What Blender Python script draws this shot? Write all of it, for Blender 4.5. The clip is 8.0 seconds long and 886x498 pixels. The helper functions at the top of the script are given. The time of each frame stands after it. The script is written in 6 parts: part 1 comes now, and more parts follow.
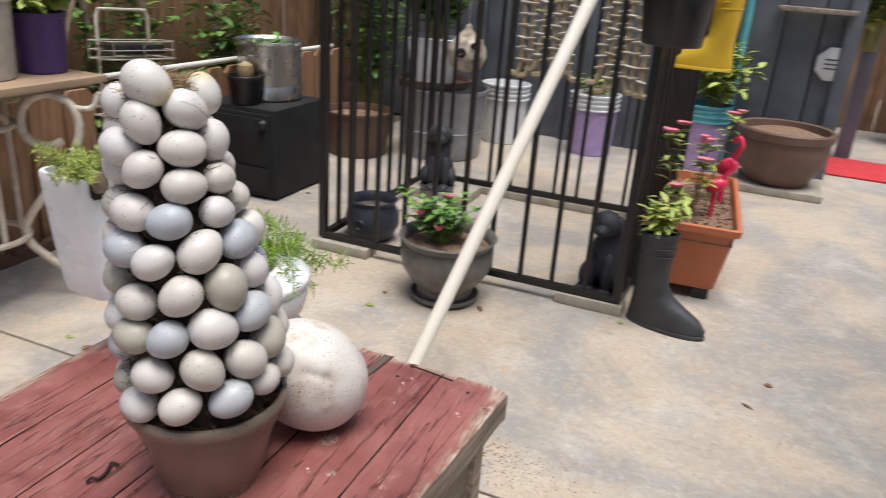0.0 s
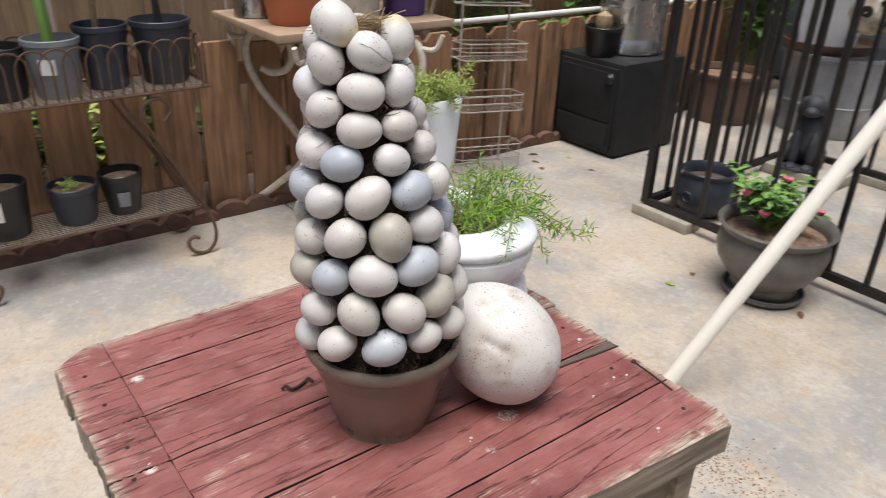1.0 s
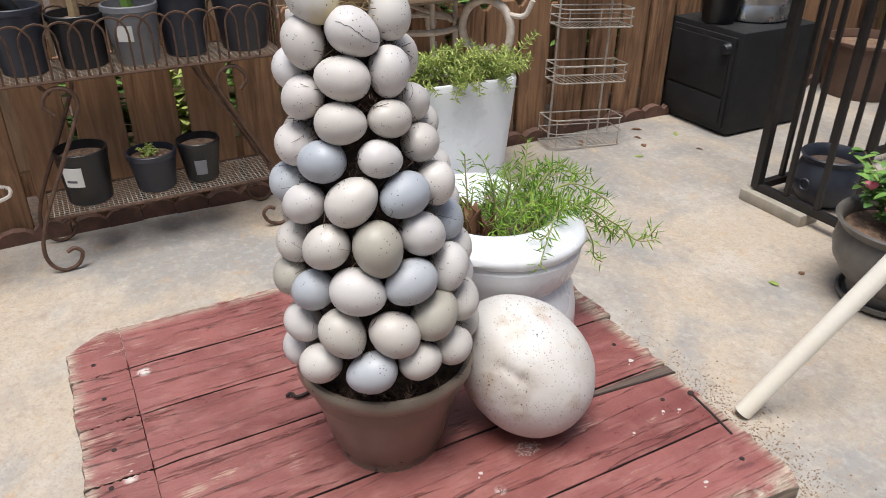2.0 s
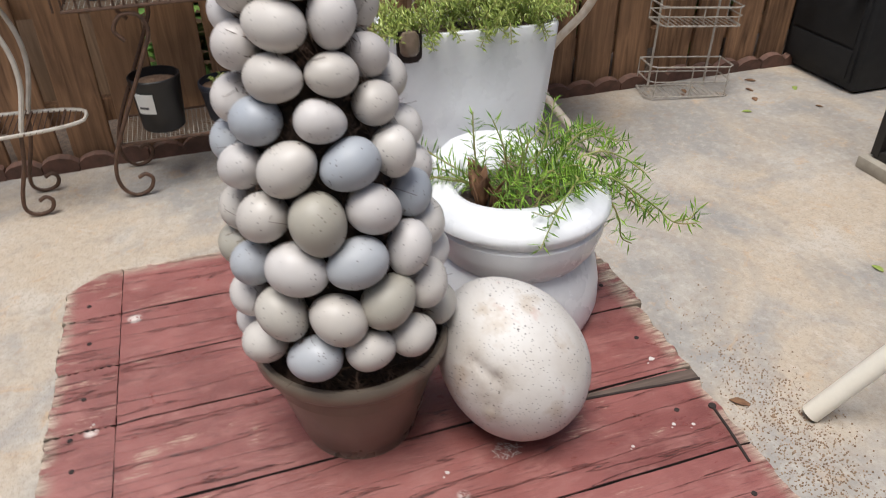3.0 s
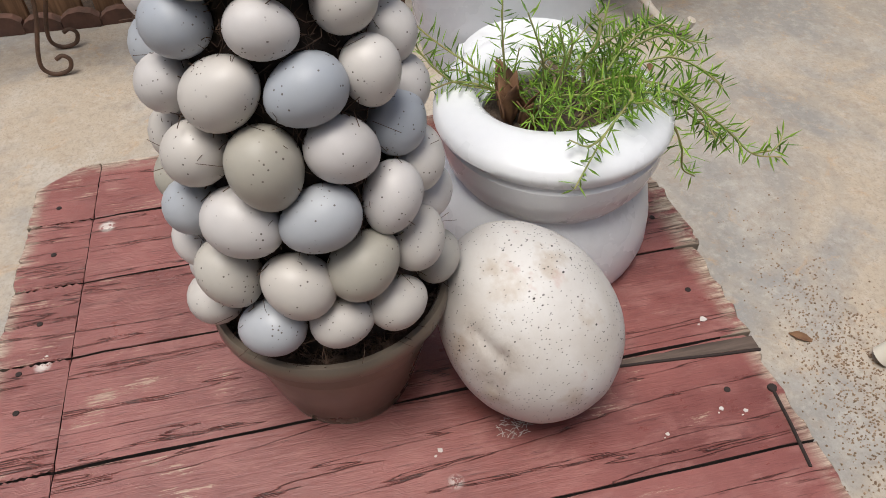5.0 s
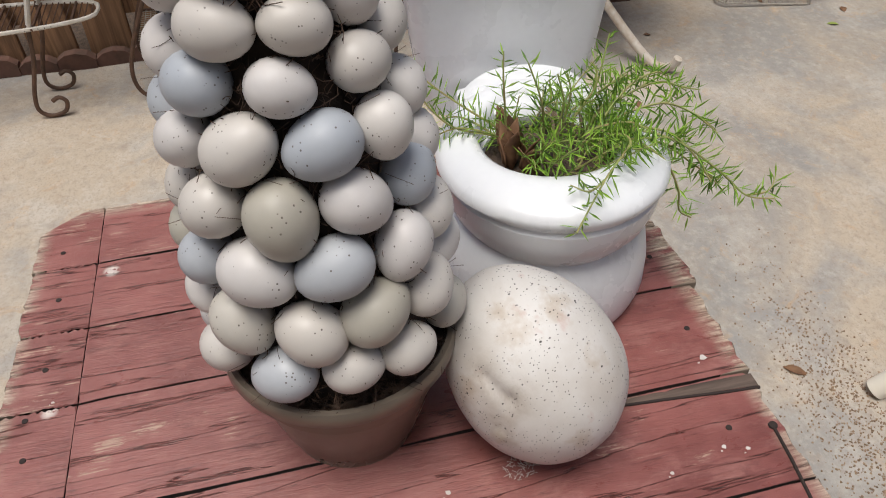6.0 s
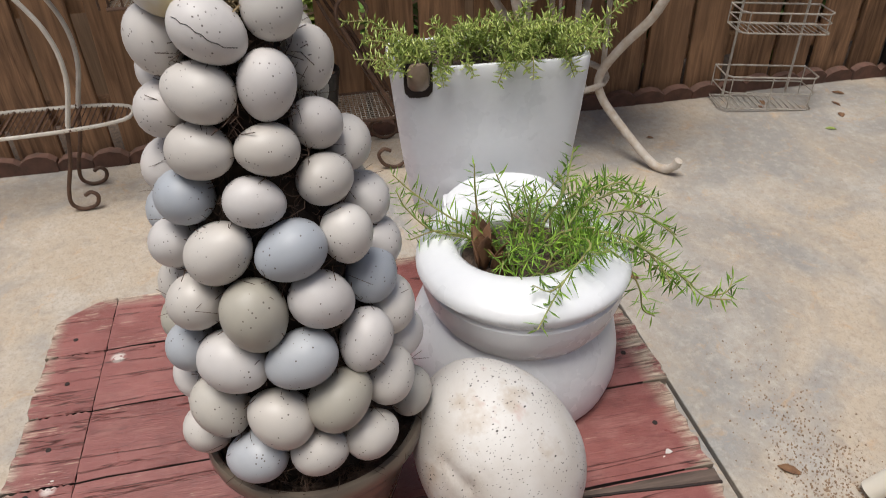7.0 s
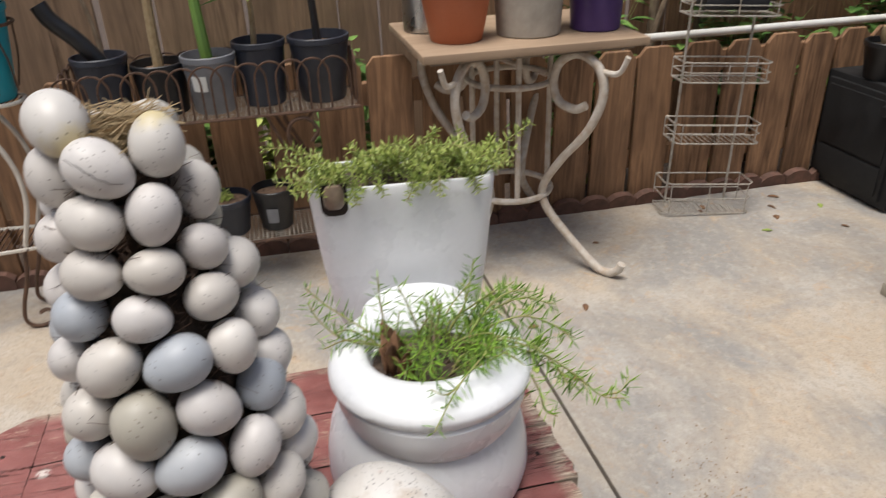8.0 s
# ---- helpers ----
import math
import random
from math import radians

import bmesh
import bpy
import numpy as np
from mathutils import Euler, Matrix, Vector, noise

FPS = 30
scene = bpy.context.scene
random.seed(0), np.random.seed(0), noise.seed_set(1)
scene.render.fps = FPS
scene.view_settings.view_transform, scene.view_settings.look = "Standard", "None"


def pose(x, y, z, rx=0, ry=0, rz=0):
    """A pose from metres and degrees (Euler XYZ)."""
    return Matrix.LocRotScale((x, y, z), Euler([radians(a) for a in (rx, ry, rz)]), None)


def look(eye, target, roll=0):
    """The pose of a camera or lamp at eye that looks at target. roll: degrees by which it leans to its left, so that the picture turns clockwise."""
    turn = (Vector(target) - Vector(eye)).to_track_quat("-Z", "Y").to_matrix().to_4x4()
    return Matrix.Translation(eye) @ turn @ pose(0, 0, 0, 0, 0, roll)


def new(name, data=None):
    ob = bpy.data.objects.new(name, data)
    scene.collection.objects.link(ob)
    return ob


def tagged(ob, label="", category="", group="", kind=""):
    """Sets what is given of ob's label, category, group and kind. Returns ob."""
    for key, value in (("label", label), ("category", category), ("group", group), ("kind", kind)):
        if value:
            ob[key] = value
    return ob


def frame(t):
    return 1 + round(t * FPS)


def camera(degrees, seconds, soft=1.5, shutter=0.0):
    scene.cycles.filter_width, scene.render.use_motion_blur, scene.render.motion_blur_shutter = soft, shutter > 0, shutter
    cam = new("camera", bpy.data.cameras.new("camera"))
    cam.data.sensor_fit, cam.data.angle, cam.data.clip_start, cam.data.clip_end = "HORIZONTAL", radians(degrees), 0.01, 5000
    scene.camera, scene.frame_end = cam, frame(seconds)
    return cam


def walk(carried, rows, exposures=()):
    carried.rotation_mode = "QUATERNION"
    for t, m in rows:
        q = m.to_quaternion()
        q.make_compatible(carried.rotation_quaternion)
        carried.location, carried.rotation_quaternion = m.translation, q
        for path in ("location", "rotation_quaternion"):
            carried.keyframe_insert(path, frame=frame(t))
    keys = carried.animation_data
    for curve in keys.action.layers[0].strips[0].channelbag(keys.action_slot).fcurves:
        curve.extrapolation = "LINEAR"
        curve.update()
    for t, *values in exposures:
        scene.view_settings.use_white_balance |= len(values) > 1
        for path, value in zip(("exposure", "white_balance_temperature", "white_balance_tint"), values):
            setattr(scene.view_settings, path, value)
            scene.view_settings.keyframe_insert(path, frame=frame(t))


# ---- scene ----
cam = camera(61.7, 8.0, soft=0.6, shutter=0.3)
PATH = [
    (0, (0.1108, 0.0842, 1.0827), (-0.5718, 1.8153, 0.3497), 4.14),
    (0.5, (0.1444, 0.1734, 1.0803), (-0.9397, 1.6510, 0.2794), 3.28),
    (1, (0.2277, 0.2832, 1.0774), (-1.1850, 1.3831, 0.1863), 1.96),
    (1.5, (0.2372, 0.3673, 1.0763), (-1.2725, 1.2688, 0.1234), 0.54),
    (1.7, (0.2176, 0.4057, 1.0701), (-1.3034, 1.2780, 0.1079), 0.37),
    (2.8, (0.1371, 0.5775, 1.0630), (-1.4410, 1.1506, -0.0238), -0.80),
    (3, (0.1393, 0.6236, 1.0504), (-1.4358, 1.1242, -0.0759), -0.94),
    (3.5, (0.1010, 0.7242, 1.0205), (-1.4318, 1.0411, -0.2246), -2.05),
    (4, (0.0474, 0.7249, 1.0201), (-1.4216, 0.9613, -0.3163), -2.67),
    (5.3, (-0.0119, 0.7069, 1.0083), (-1.3903, 1.0074, -0.4093), -1.43),
    (5.5, (-0.0089, 0.7028, 1.0183), (-1.3976, 1.0183, -0.3860), -1.24),
    (6, (-0.0098, 0.6991, 1.0262), (-1.4467, 1.0322, -0.3245), -1.15),
    (6.5, (-0.0052, 0.7112, 1.0382), (-1.5174, 1.0315, -0.2309), -1.54),
    (7, (0.0422, 0.7387, 1.0664), (-1.5596, 1.0419, -0.0922), -1.80),
    (7.5, (0.0769, 0.7502, 1.0777), (-1.6076, 1.0282, 0.0361), -2.15),
    (8, (0.1027, 0.8074, 1.0956), (-1.6303, 1.2027, 0.1789), -2.13),
]
walk(cam, [(t, look(eye, target, roll)) for t, eye, target, roll in PATH], [(0.0, 0.47, 6300, 9), (1.5, 0.50, 6200, 9), (3.0, 0.26, 6300, 9), (5.5, 0.05, 6450, 9), (7.0, 0.09, 6450, 9), (8.0, 0.27, 6450, 9)])

# ---- world and sun ----
world = bpy.data.worlds.new("overcast")
scene.world = world
world.use_nodes = True
wn = world.node_tree
sky = wn.nodes.new("ShaderNodeTexSky")
sky.sky_type, sky.sun_disc = "NISHITA", False
sky.sun_elevation, sky.sun_rotation = radians(76), radians(135)
sky.air_density, sky.dust_density = 1.0, 4.0
wn.nodes["Background"].inputs[1].default_value = 0.092
wn.links.new(sky.outputs[0], wn.nodes["Background"].inputs[0])
sun = new("sun", bpy.data.lights.new("sun", "SUN"))
sun.data.energy, sun.data.angle, sun.data.color = 2.8, radians(32), (1.0, 0.965, 0.925)
sun.matrix_world = look((1.2, -1.2, 7), (0, 0, 0))


# ---- materials ----
def material(name, base=(0.5, 0.5, 0.5), rough=0.6, metal=0.0):
    m = bpy.data.materials.new(name)
    m.use_nodes = True
    b = m.node_tree.nodes["Principled BSDF"]
    b.inputs["Base Color"].default_value = (*base, 1)
    b.inputs["Roughness"].default_value = rough
    b.inputs["Metallic"].default_value = metal
    return m, m.node_tree, b


def coords(nt, scale=(1, 1, 1), space="Object", shift=True):
    """Object coordinates, scaled; each object shifted by its own random amount."""
    tc = nt.nodes.new("ShaderNodeTexCoord")
    mp = nt.nodes.new("ShaderNodeMapping")
    mp.inputs["Scale"].default_value = scale
    nt.links.new(tc.outputs[space], mp.inputs["Vector"])
    if shift:
        info = nt.nodes.new("ShaderNodeObjectInfo")
        mul = nt.nodes.new("ShaderNodeMath")
        mul.operation = "MULTIPLY"
        mul.inputs[1].default_value = 37.0
        nt.links.new(info.outputs["Random"], mul.inputs[0])
        nt.links.new(mul.outputs[0], mp.inputs["Location"])
    return mp.outputs[0]


def noise_tex(nt, vec, scale, detail=4.0, rough=0.55, distortion=0.0):
    n = nt.nodes.new("ShaderNodeTexNoise")
    n.inputs["Scale"].default_value, n.inputs["Detail"].default_value = scale, detail
    n.inputs["Roughness"].default_value, n.inputs["Distortion"].default_value = rough, distortion
    nt.links.new(vec, n.inputs["Vector"])
    return n.outputs["Fac"]


def ramp(nt, fac, *stops):
    r = nt.nodes.new("ShaderNodeValToRGB")
    e = r.color_ramp.elements
    while len(e) < len(stops):
        e.new(0.5)
    for k, (p, c) in zip(e, stops):
        k.position, k.color = p, ((c, c, c, 1) if isinstance(c, (int, float)) else (*c, 1))
    nt.links.new(fac, r.inputs[0])
    return r.outputs[0]


def mix(nt, fac, a, b, mode="MIX"):
    m = nt.nodes.new("ShaderNodeMix")
    m.data_type, m.blend_type = "RGBA", mode
    for sock, v in ((m.inputs["Factor"], fac), (m.inputs["A"], a), (m.inputs["B"], b)):
        if isinstance(v, (int, float)):
            sock.default_value = v
        elif isinstance(v, tuple):
            sock.default_value = (*v, 1)
        else:
            nt.links.new(v, sock)
    return m.outputs["Result"]


def bump(nt, bsdf, height, strength=0.3, distance=0.002):
    b = nt.nodes.new("ShaderNodeBump")
    b.inputs["Strength"].default_value, b.inputs["Distance"].default_value = strength, distance
    nt.links.new(height, b.inputs["Height"])
    nt.links.new(b.outputs[0], bsdf.inputs["Normal"])


def to(nt, value, bsdf, name="Base Color"):
    nt.links.new(value, bsdf.inputs[name])


def mottled(name, a, b, scale=20.0, rough=0.6, metal=0.0, relief=0.15, fine=120.0, shift=True, depth=0.001):
    """A surface of two close tones with fine relief."""
    m, nt, p = material(name, a, rough, metal)
    v = coords(nt, shift=shift)
    big, small = noise_tex(nt, v, scale), noise_tex(nt, v, fine, 3)
    to(nt, mix(nt, ramp(nt, big, (0.35, 0.0), (0.68, 1.0)), mix(nt, small, a, tuple(c * 0.85 for c in a)), b), p)
    to(nt, ramp(nt, big, (0.3, max(rough - 0.1, 0.05)), (0.7, min(rough + 0.12, 1.0))), p, "Roughness")
    bump(nt, p, small, relief, depth)
    return m


def wood(name, dark, light, along="y", scale=1.0, rough=0.75, relief=0.35):
    m, nt, p = material(name, light, rough)
    k = {"x": (3, 40, 40), "y": (40, 3, 40), "z": (40, 40, 3)}[along]
    v = coords(nt, tuple(c * scale for c in k))
    g = noise_tex(nt, v, 1.0, 6, 0.6, 1.2)
    v2 = coords(nt)
    big = noise_tex(nt, v2, 4.0, 3)
    col = mix(nt, ramp(nt, g, (0.3, 0.0), (0.7, 1.0)), dark, light)
    col = mix(nt, ramp(nt, big, (0.42, 0.0), (0.75, 0.55)), col, tuple(c * 0.55 for c in dark))
    info = nt.nodes.new("ShaderNodeObjectInfo")
    col = mix(nt, ramp(nt, info.outputs["Random"], (0.0, 0.0), (1.0, 0.5)), col, tuple(c * 0.7 for c in light), "MIX")
    to(nt, col, p)
    bump(nt, p, g, relief, 0.003)
    return m


def concrete_material():
    m, nt, p = material("patio_concrete", (0.5, 0.46, 0.4), 0.72)
    v = coords(nt, shift=False)
    a, b = noise_tex(nt, v, 1.5, 6, 0.62, 0.6), noise_tex(nt, v, 4.2, 6, 0.65, 0.4)
    c, d = noise_tex(nt, v, 170.0, 4, 0.8), noise_tex(nt, v, 13.0, 7, 0.75, 0.8)
    col = mix(nt, ramp(nt, a, (0.43, 0.0), (0.57, 1.0)), (0.30, 0.285, 0.262), (0.47, 0.395, 0.305))
    col = mix(nt, ramp(nt, b, (0.50, 0.0), (0.70, 0.6)), col, (0.53, 0.495, 0.44))
    col = mix(nt, ramp(nt, noise_tex(nt, v, 2.3, 5, 0.6, 1.0), (0.54, 0.0), (0.68, 0.7)), col, (0.30, 0.30, 0.295))
    col = mix(nt, ramp(nt, d, (0.56, 0.0), (0.68, 0.6)), col, (0.50, 0.33, 0.18))
    col = mix(nt, ramp(nt, noise_tex(nt, v, 7.0, 6, 0.7, 0.3), (0.34, 0.55), (0.42, 0.0)), col, (0.30, 0.27, 0.235))
    for sc, lo, hi, tone in ((34.0, 0.50, 0.64, (0.60, 0.55, 0.48)), (60.0, 0.50, 0.63, (0.22, 0.18, 0.14)), (22.0, 0.53, 0.66, (0.33, 0.235, 0.155))):
        col = mix(nt, ramp(nt, noise_tex(nt, v, sc, 6, 0.75), (lo, 0.0), (hi, 0.3)), col, tone)
    grit = mix(nt, 1.0, ramp(nt, c, (0.34, 0.7), (0.47, 0.0)), ramp(nt, a, (0.42, 0.15), (0.62, 0.8)), "MULTIPLY")
    col = mix(nt, grit, col, (0.20, 0.165, 0.13))
    col = mix(nt, 1.0, col, (0.96, 0.955, 0.95), "MULTIPLY")
    to(nt, col, p)
    to(nt, ramp(nt, b, (0.3, 0.5), (0.7, 0.8)), p, "Roughness")
    bump(nt, p, mix(nt, 0.5, c, d), 0.45, 0.002)
    return m


def red_paint_material():
    m, nt, p = material("worn_red_paint", (0.35, 0.09, 0.08), 0.6)
    g = noise_tex(nt, coords(nt, (95, 6, 95)), 1.0, 8, 0.72, 0.4)
    fine = noise_tex(nt, coords(nt, (330, 20, 330)), 1.0, 6, 0.75)
    patch = noise_tex(nt, coords(nt, (9, 4.5, 9)), 1.3, 8, 0.72, 0.4)
    long = noise_tex(nt, coords(nt, (30, 1.7, 30)), 1.0, 5, 0.55, 0.2)
    rub = noise_tex(nt, coords(nt, (46, 20, 46)), 1.0, 8, 0.75, 0.3)
    paint = mix(nt, ramp(nt, noise_tex(nt, coords(nt), 6.0, 6, 0.65), (0.36, 0.0), (0.64, 1.0)), (0.175, 0.055, 0.047), (0.295, 0.108, 0.093))
    # chalky rubbed areas, dark grain lines
    paint = mix(nt, ramp(nt, rub, (0.50, 0.0), (0.66, 0.5)), paint, (0.37, 0.175, 0.15))
    paint = mix(nt, ramp(nt, fine, (0.58, 0.0), (0.72, 0.35)), paint, (0.40, 0.21, 0.175))
    paint = mix(nt, ramp(nt, fine, (0.32, 0.75), (0.43, 0.0)), paint, (0.075, 0.022, 0.019))
    bare = mix(nt, ramp(nt, fine, (0.40, 0.0), (0.60, 1.0)), (0.10, 0.045, 0.034), (0.47, 0.33, 0.245))
    worn = mix(nt, 0.5, mix(nt, 0.35, fine, rub), patch)
    col = mix(nt, ramp(nt, worn, (0.565, 0.0), (0.59, 0.8)), paint, bare)
    # grime where the paint has gone
    col = mix(nt, ramp(nt, patch, (0.30, 0.7), (0.40, 0.0)), col, (0.075, 0.03, 0.026))
    # cracks along the grain
    col = mix(nt, ramp(nt, long, (0.4955, 0.0), (0.5, 0.9), (0.5045, 0.0)), col, (0.025, 0.014, 0.012))
    # bare chipped ends, only along the outer edges of the top
    tc = nt.nodes.new("ShaderNodeTexCoord")
    sep = nt.nodes.new("ShaderNodeSeparateXYZ")
    nt.links.new(tc.outputs["Object"], sep.inputs[0])
    ends = ramp(nt, sep.outputs[1], (0.38, 1.0), (0.396, 0.0))
    away = nt.nodes.new("ShaderNodeMath")
    away.operation, away.inputs[1].default_value = "SUBTRACT", 0.5
    nt.links.new(sep.outputs[1], away.inputs[0])
    ends = mix(nt, 1.0, ends, ramp(nt, away.outputs[0], (0.572, 0.0), (0.592, 1.0)), "ADD")
    flip = nt.nodes.new("ShaderNodeMath")
    flip.operation, flip.inputs[1].default_value = "MULTIPLY", -1.0
    nt.links.new(sep.outputs[0], flip.inputs[0])
    ends = mix(nt, 1.0, ends, ramp(nt, flip.outputs[0], (0.795, 0.0), (0.815, 1.0)), "ADD")
    ends = mix(nt, 1.0, ends, ramp(nt, flip.outputs[0], (0.165, 1.0), (0.185, 0.0)), "ADD")
    chip = mix(nt, 1.0, ends, ramp(nt, noise_tex(nt, coords(nt, (60, 26, 60)), 1.0, 5, 0.7), (0.40, 0.0), (0.52, 1.0)), "MULTIPLY")
    col = mix(nt, chip, col, mix(nt, ramp(nt, fine, (0.40, 0.0), (0.6, 1.0)), (0.19, 0.13, 0.09), (0.58, 0.48, 0.37)))
    drop = nt.nodes.new("ShaderNodeTexVoronoi")
    drop.inputs["Scale"].default_value = 8.0
    nt.links.new(coords(nt), drop.inputs["Vector"])
    spot = mix(nt, 1.0, ramp(nt, drop.outputs["Distance"], (0.05, 0.85), (0.085, 0.0)), ramp(nt, noise_tex(nt, coords(nt), 160.0, 4, 0.7), (0.42, 0.0), (0.5, 1.0)), "MULTIPLY")
    col = mix(nt, spot, col, (0.68, 0.62, 0.56))
    to(nt, col, p)
    to(nt, ramp(nt, rub, (0.35, 0.26), (0.65, 0.5)), p, "Roughness")
    bump(nt, p, mix(nt, 0.5, mix(nt, 0.6, g, fine), ramp(nt, long, (0.492, 1.0), (0.5, 0.0), (0.508, 1.0))), 0.95, 0.003)
    return m


def egg_material(name, tones, speck=0.9, yolk=False):
    m, nt, p = material(name, tones[0], 0.5)
    info = nt.nodes.new("ShaderNodeObjectInfo")
    v = coords(nt)
    n = len(tones)
    base = ramp(nt, info.outputs["Random"], *[(i / max(n - 1, 1), c) for i, c in enumerate(tones)])
    cloud = noise_tex(nt, v, 38.0, 4, 0.6)
    base = mix(nt, ramp(nt, cloud, (0.4, 0.0), (0.75, 0.4)), base, tuple(c * 0.78 for c in tones[0]))
    vo = nt.nodes.new("ShaderNodeTexVoronoi")
    vo.inputs["Scale"].default_value = 260.0
    nt.links.new(v, vo.inputs["Vector"])
    spots = mix(nt, 1.0, ramp(nt, vo.outputs["Distance"], (0.13, 1.0), (0.2, 0.0)), ramp(nt, noise_tex(nt, v, 70.0, 3), (0.50, 0.0), (0.56, 1.0)), "MULTIPLY")
    if yolk:
        # dried yolk run over one end of the shell
        sep = nt.nodes.new("ShaderNodeSeparateXYZ")
        nt.links.new(nt.nodes["Texture Coordinate"].outputs["Object"], sep.inputs[0])
        run = nt.nodes.new("ShaderNodeMath")
        run.operation, run.inputs[1].default_value, run.inputs[2].default_value = "MULTIPLY_ADD", 0.02, -0.010
        nt.links.new(noise_tex(nt, v, 60.0, 4), run.inputs[0])
        edge = nt.nodes.new("ShaderNodeMath")
        nt.links.new(sep.outputs[2], edge.inputs[0])
        nt.links.new(run.outputs[0], edge.inputs[1])
        base = mix(nt, ramp(nt, edge.outputs[0], (0.013, 0.0), (0.021, 0.7)), base, (0.56, 0.44, 0.16))
    base = mix(nt, mix(nt, 1.0, spots, (speck, speck, speck), "MULTIPLY"), base, (0.09, 0.07, 0.055))
    to(nt, base, p)
    to(nt, ramp(nt, cloud, (0.3, 0.36), (0.7, 0.56)), p, "Roughness")
    bump(nt, p, noise_tex(nt, v, 160.0, 3), 0.12, 0.001)
    return m


def big_egg_material(dents):
    m, nt, p = material("stained_white_shell", (0.7, 0.66, 0.6), 0.6)
    v = coords(nt, shift=False)
    cloud = noise_tex(nt, v, 12.0, 6, 0.6, 0.3)
    col = mix(nt, ramp(nt, cloud, (0.35, 0.0), (0.62, 1.0)), (0.56, 0.515, 0.465), (0.665, 0.64, 0.605))
    col = mix(nt, ramp(nt, noise_tex(nt, v, 24.0, 5, 0.6), (0.55, 0.0), (0.70, 0.65)), col, (0.44, 0.345, 0.25))
    col = mix(nt, ramp(nt, noise_tex(nt, coords(nt, (1.3, 0.7, 1), shift=False), 30.0, 5, 0.6), (0.62, 0.0), (0.74, 0.5)), col, (0.50, 0.27, 0.22))
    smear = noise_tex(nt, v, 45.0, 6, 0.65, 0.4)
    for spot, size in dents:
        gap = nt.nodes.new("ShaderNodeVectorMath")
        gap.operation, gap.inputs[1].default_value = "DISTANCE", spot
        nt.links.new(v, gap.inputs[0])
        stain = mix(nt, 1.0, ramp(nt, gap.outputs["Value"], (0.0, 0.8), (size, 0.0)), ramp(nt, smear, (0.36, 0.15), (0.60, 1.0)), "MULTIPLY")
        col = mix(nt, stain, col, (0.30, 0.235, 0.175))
    for scale, size, amount in ((80.0, 0.11, 1.0), (150.0, 0.15, 1.0), (260.0, 0.18, 1.0)):
        vo = nt.nodes.new("ShaderNodeTexVoronoi")
        vo.inputs["Scale"].default_value = scale
        nt.links.new(coords(nt, (1, 1, 1.4), shift=False), vo.inputs["Vector"])
        s = mix(nt, 1.0, ramp(nt, vo.outputs["Distance"], (size * 0.7, amount), (size, 0.0)), ramp(nt, noise_tex(nt, v, 17.0 + scale * 0.1, 3), (0.44, 0.0), (0.51, 1.0)), "MULTIPLY")
        col = mix(nt, s, col, (0.04, 0.032, 0.027))
    to(nt, col, p)
    to(nt, ramp(nt, cloud, (0.3, 0.42), (0.7, 0.62)), p, "Roughness")
    bump(nt, p, mix(nt, 0.4, cloud, noise_tex(nt, v, 180.0, 3)), 0.25, 0.003)
    return m


def leaf_material(name, a, b):
    m, nt, p = material(name, a, 0.5)
    geo = nt.nodes.new("ShaderNodeNewGeometry")
    col = mix(nt, geo.outputs["Random Per Island"], a, b)
    to(nt, col, p)
    p.inputs["Transmission Weight"].default_value = 0.0
    p.inputs["Subsurface Weight"].default_value = 0.0
    return m


CONCRETE = concrete_material()
RED = red_paint_material()
SPLINTER = wood("grey_splintered_wood", (0.03, 0.022, 0.018), (0.19, 0.135, 0.105), "y", 1.5, 0.85, 0.8)
CHIPWHITE = mottled("chalky_white", (0.62, 0.57, 0.53), (0.50, 0.45, 0.41), 80, 0.7)
BARE = wood("weathered_bare_wood", (0.075, 0.055, 0.042), (0.43, 0.345, 0.26), "y", 1.0, 0.85, 0.9)
# near-black: shade painted into plank gaps and recesses; also cracks, nails and pins
DARKGAP = mottled("gap_shade_and_dark_iron", (0.022, 0.014, 0.012), (0.035, 0.024, 0.02), 30, 0.9)
EGG = egg_material("cream_eggshell", ((0.62, 0.575, 0.535), (0.59, 0.56, 0.545), (0.65, 0.615, 0.575), (0.54, 0.50, 0.45), (0.61, 0.585, 0.575)))
EGG_BLUE = egg_material("blue_grey_eggshell", ((0.41, 0.43, 0.455), (0.46, 0.47, 0.487), (0.385, 0.412, 0.45)))
EGG_OLIVE = egg_material("olive_eggshell", ((0.385, 0.36, 0.30), (0.42, 0.39, 0.33)))
EGG_TAN = egg_material("tan_eggshell", ((0.47, 0.44, 0.385), (0.52, 0.485, 0.43)))
EGG_YOLK = egg_material("yolk_stained_eggshell", ((0.61, 0.58, 0.54), (0.60, 0.57, 0.53)), yolk=True)
COIR = mottled("brown_coir", (0.026, 0.017, 0.012), (0.05, 0.032, 0.022), 60, 0.95, relief=0.8, fine=300)
STRAW = mottled("dry_straw", (0.42, 0.32, 0.18), (0.27, 0.19, 0.10), 50, 0.9)
FIBRE = mottled("coir_hair", (0.055, 0.032, 0.021), (0.11, 0.065, 0.042), 60, 0.9)
TAUPE = mottled("bronze_taupe_plastic", (0.25, 0.205, 0.158), (0.205, 0.168, 0.13), 12, 0.3, 0.4, relief=0.05)
WHITE = mottled("white_glazed_plastic", (0.82, 0.83, 0.84), (0.78, 0.79, 0.80), 14, 0.3, relief=0.03)
SOIL = mottled("potting_soil", (0.055, 0.038, 0.028), (0.13, 0.09, 0.065), 70, 0.95, relief=1.0, fine=200, depth=0.004)
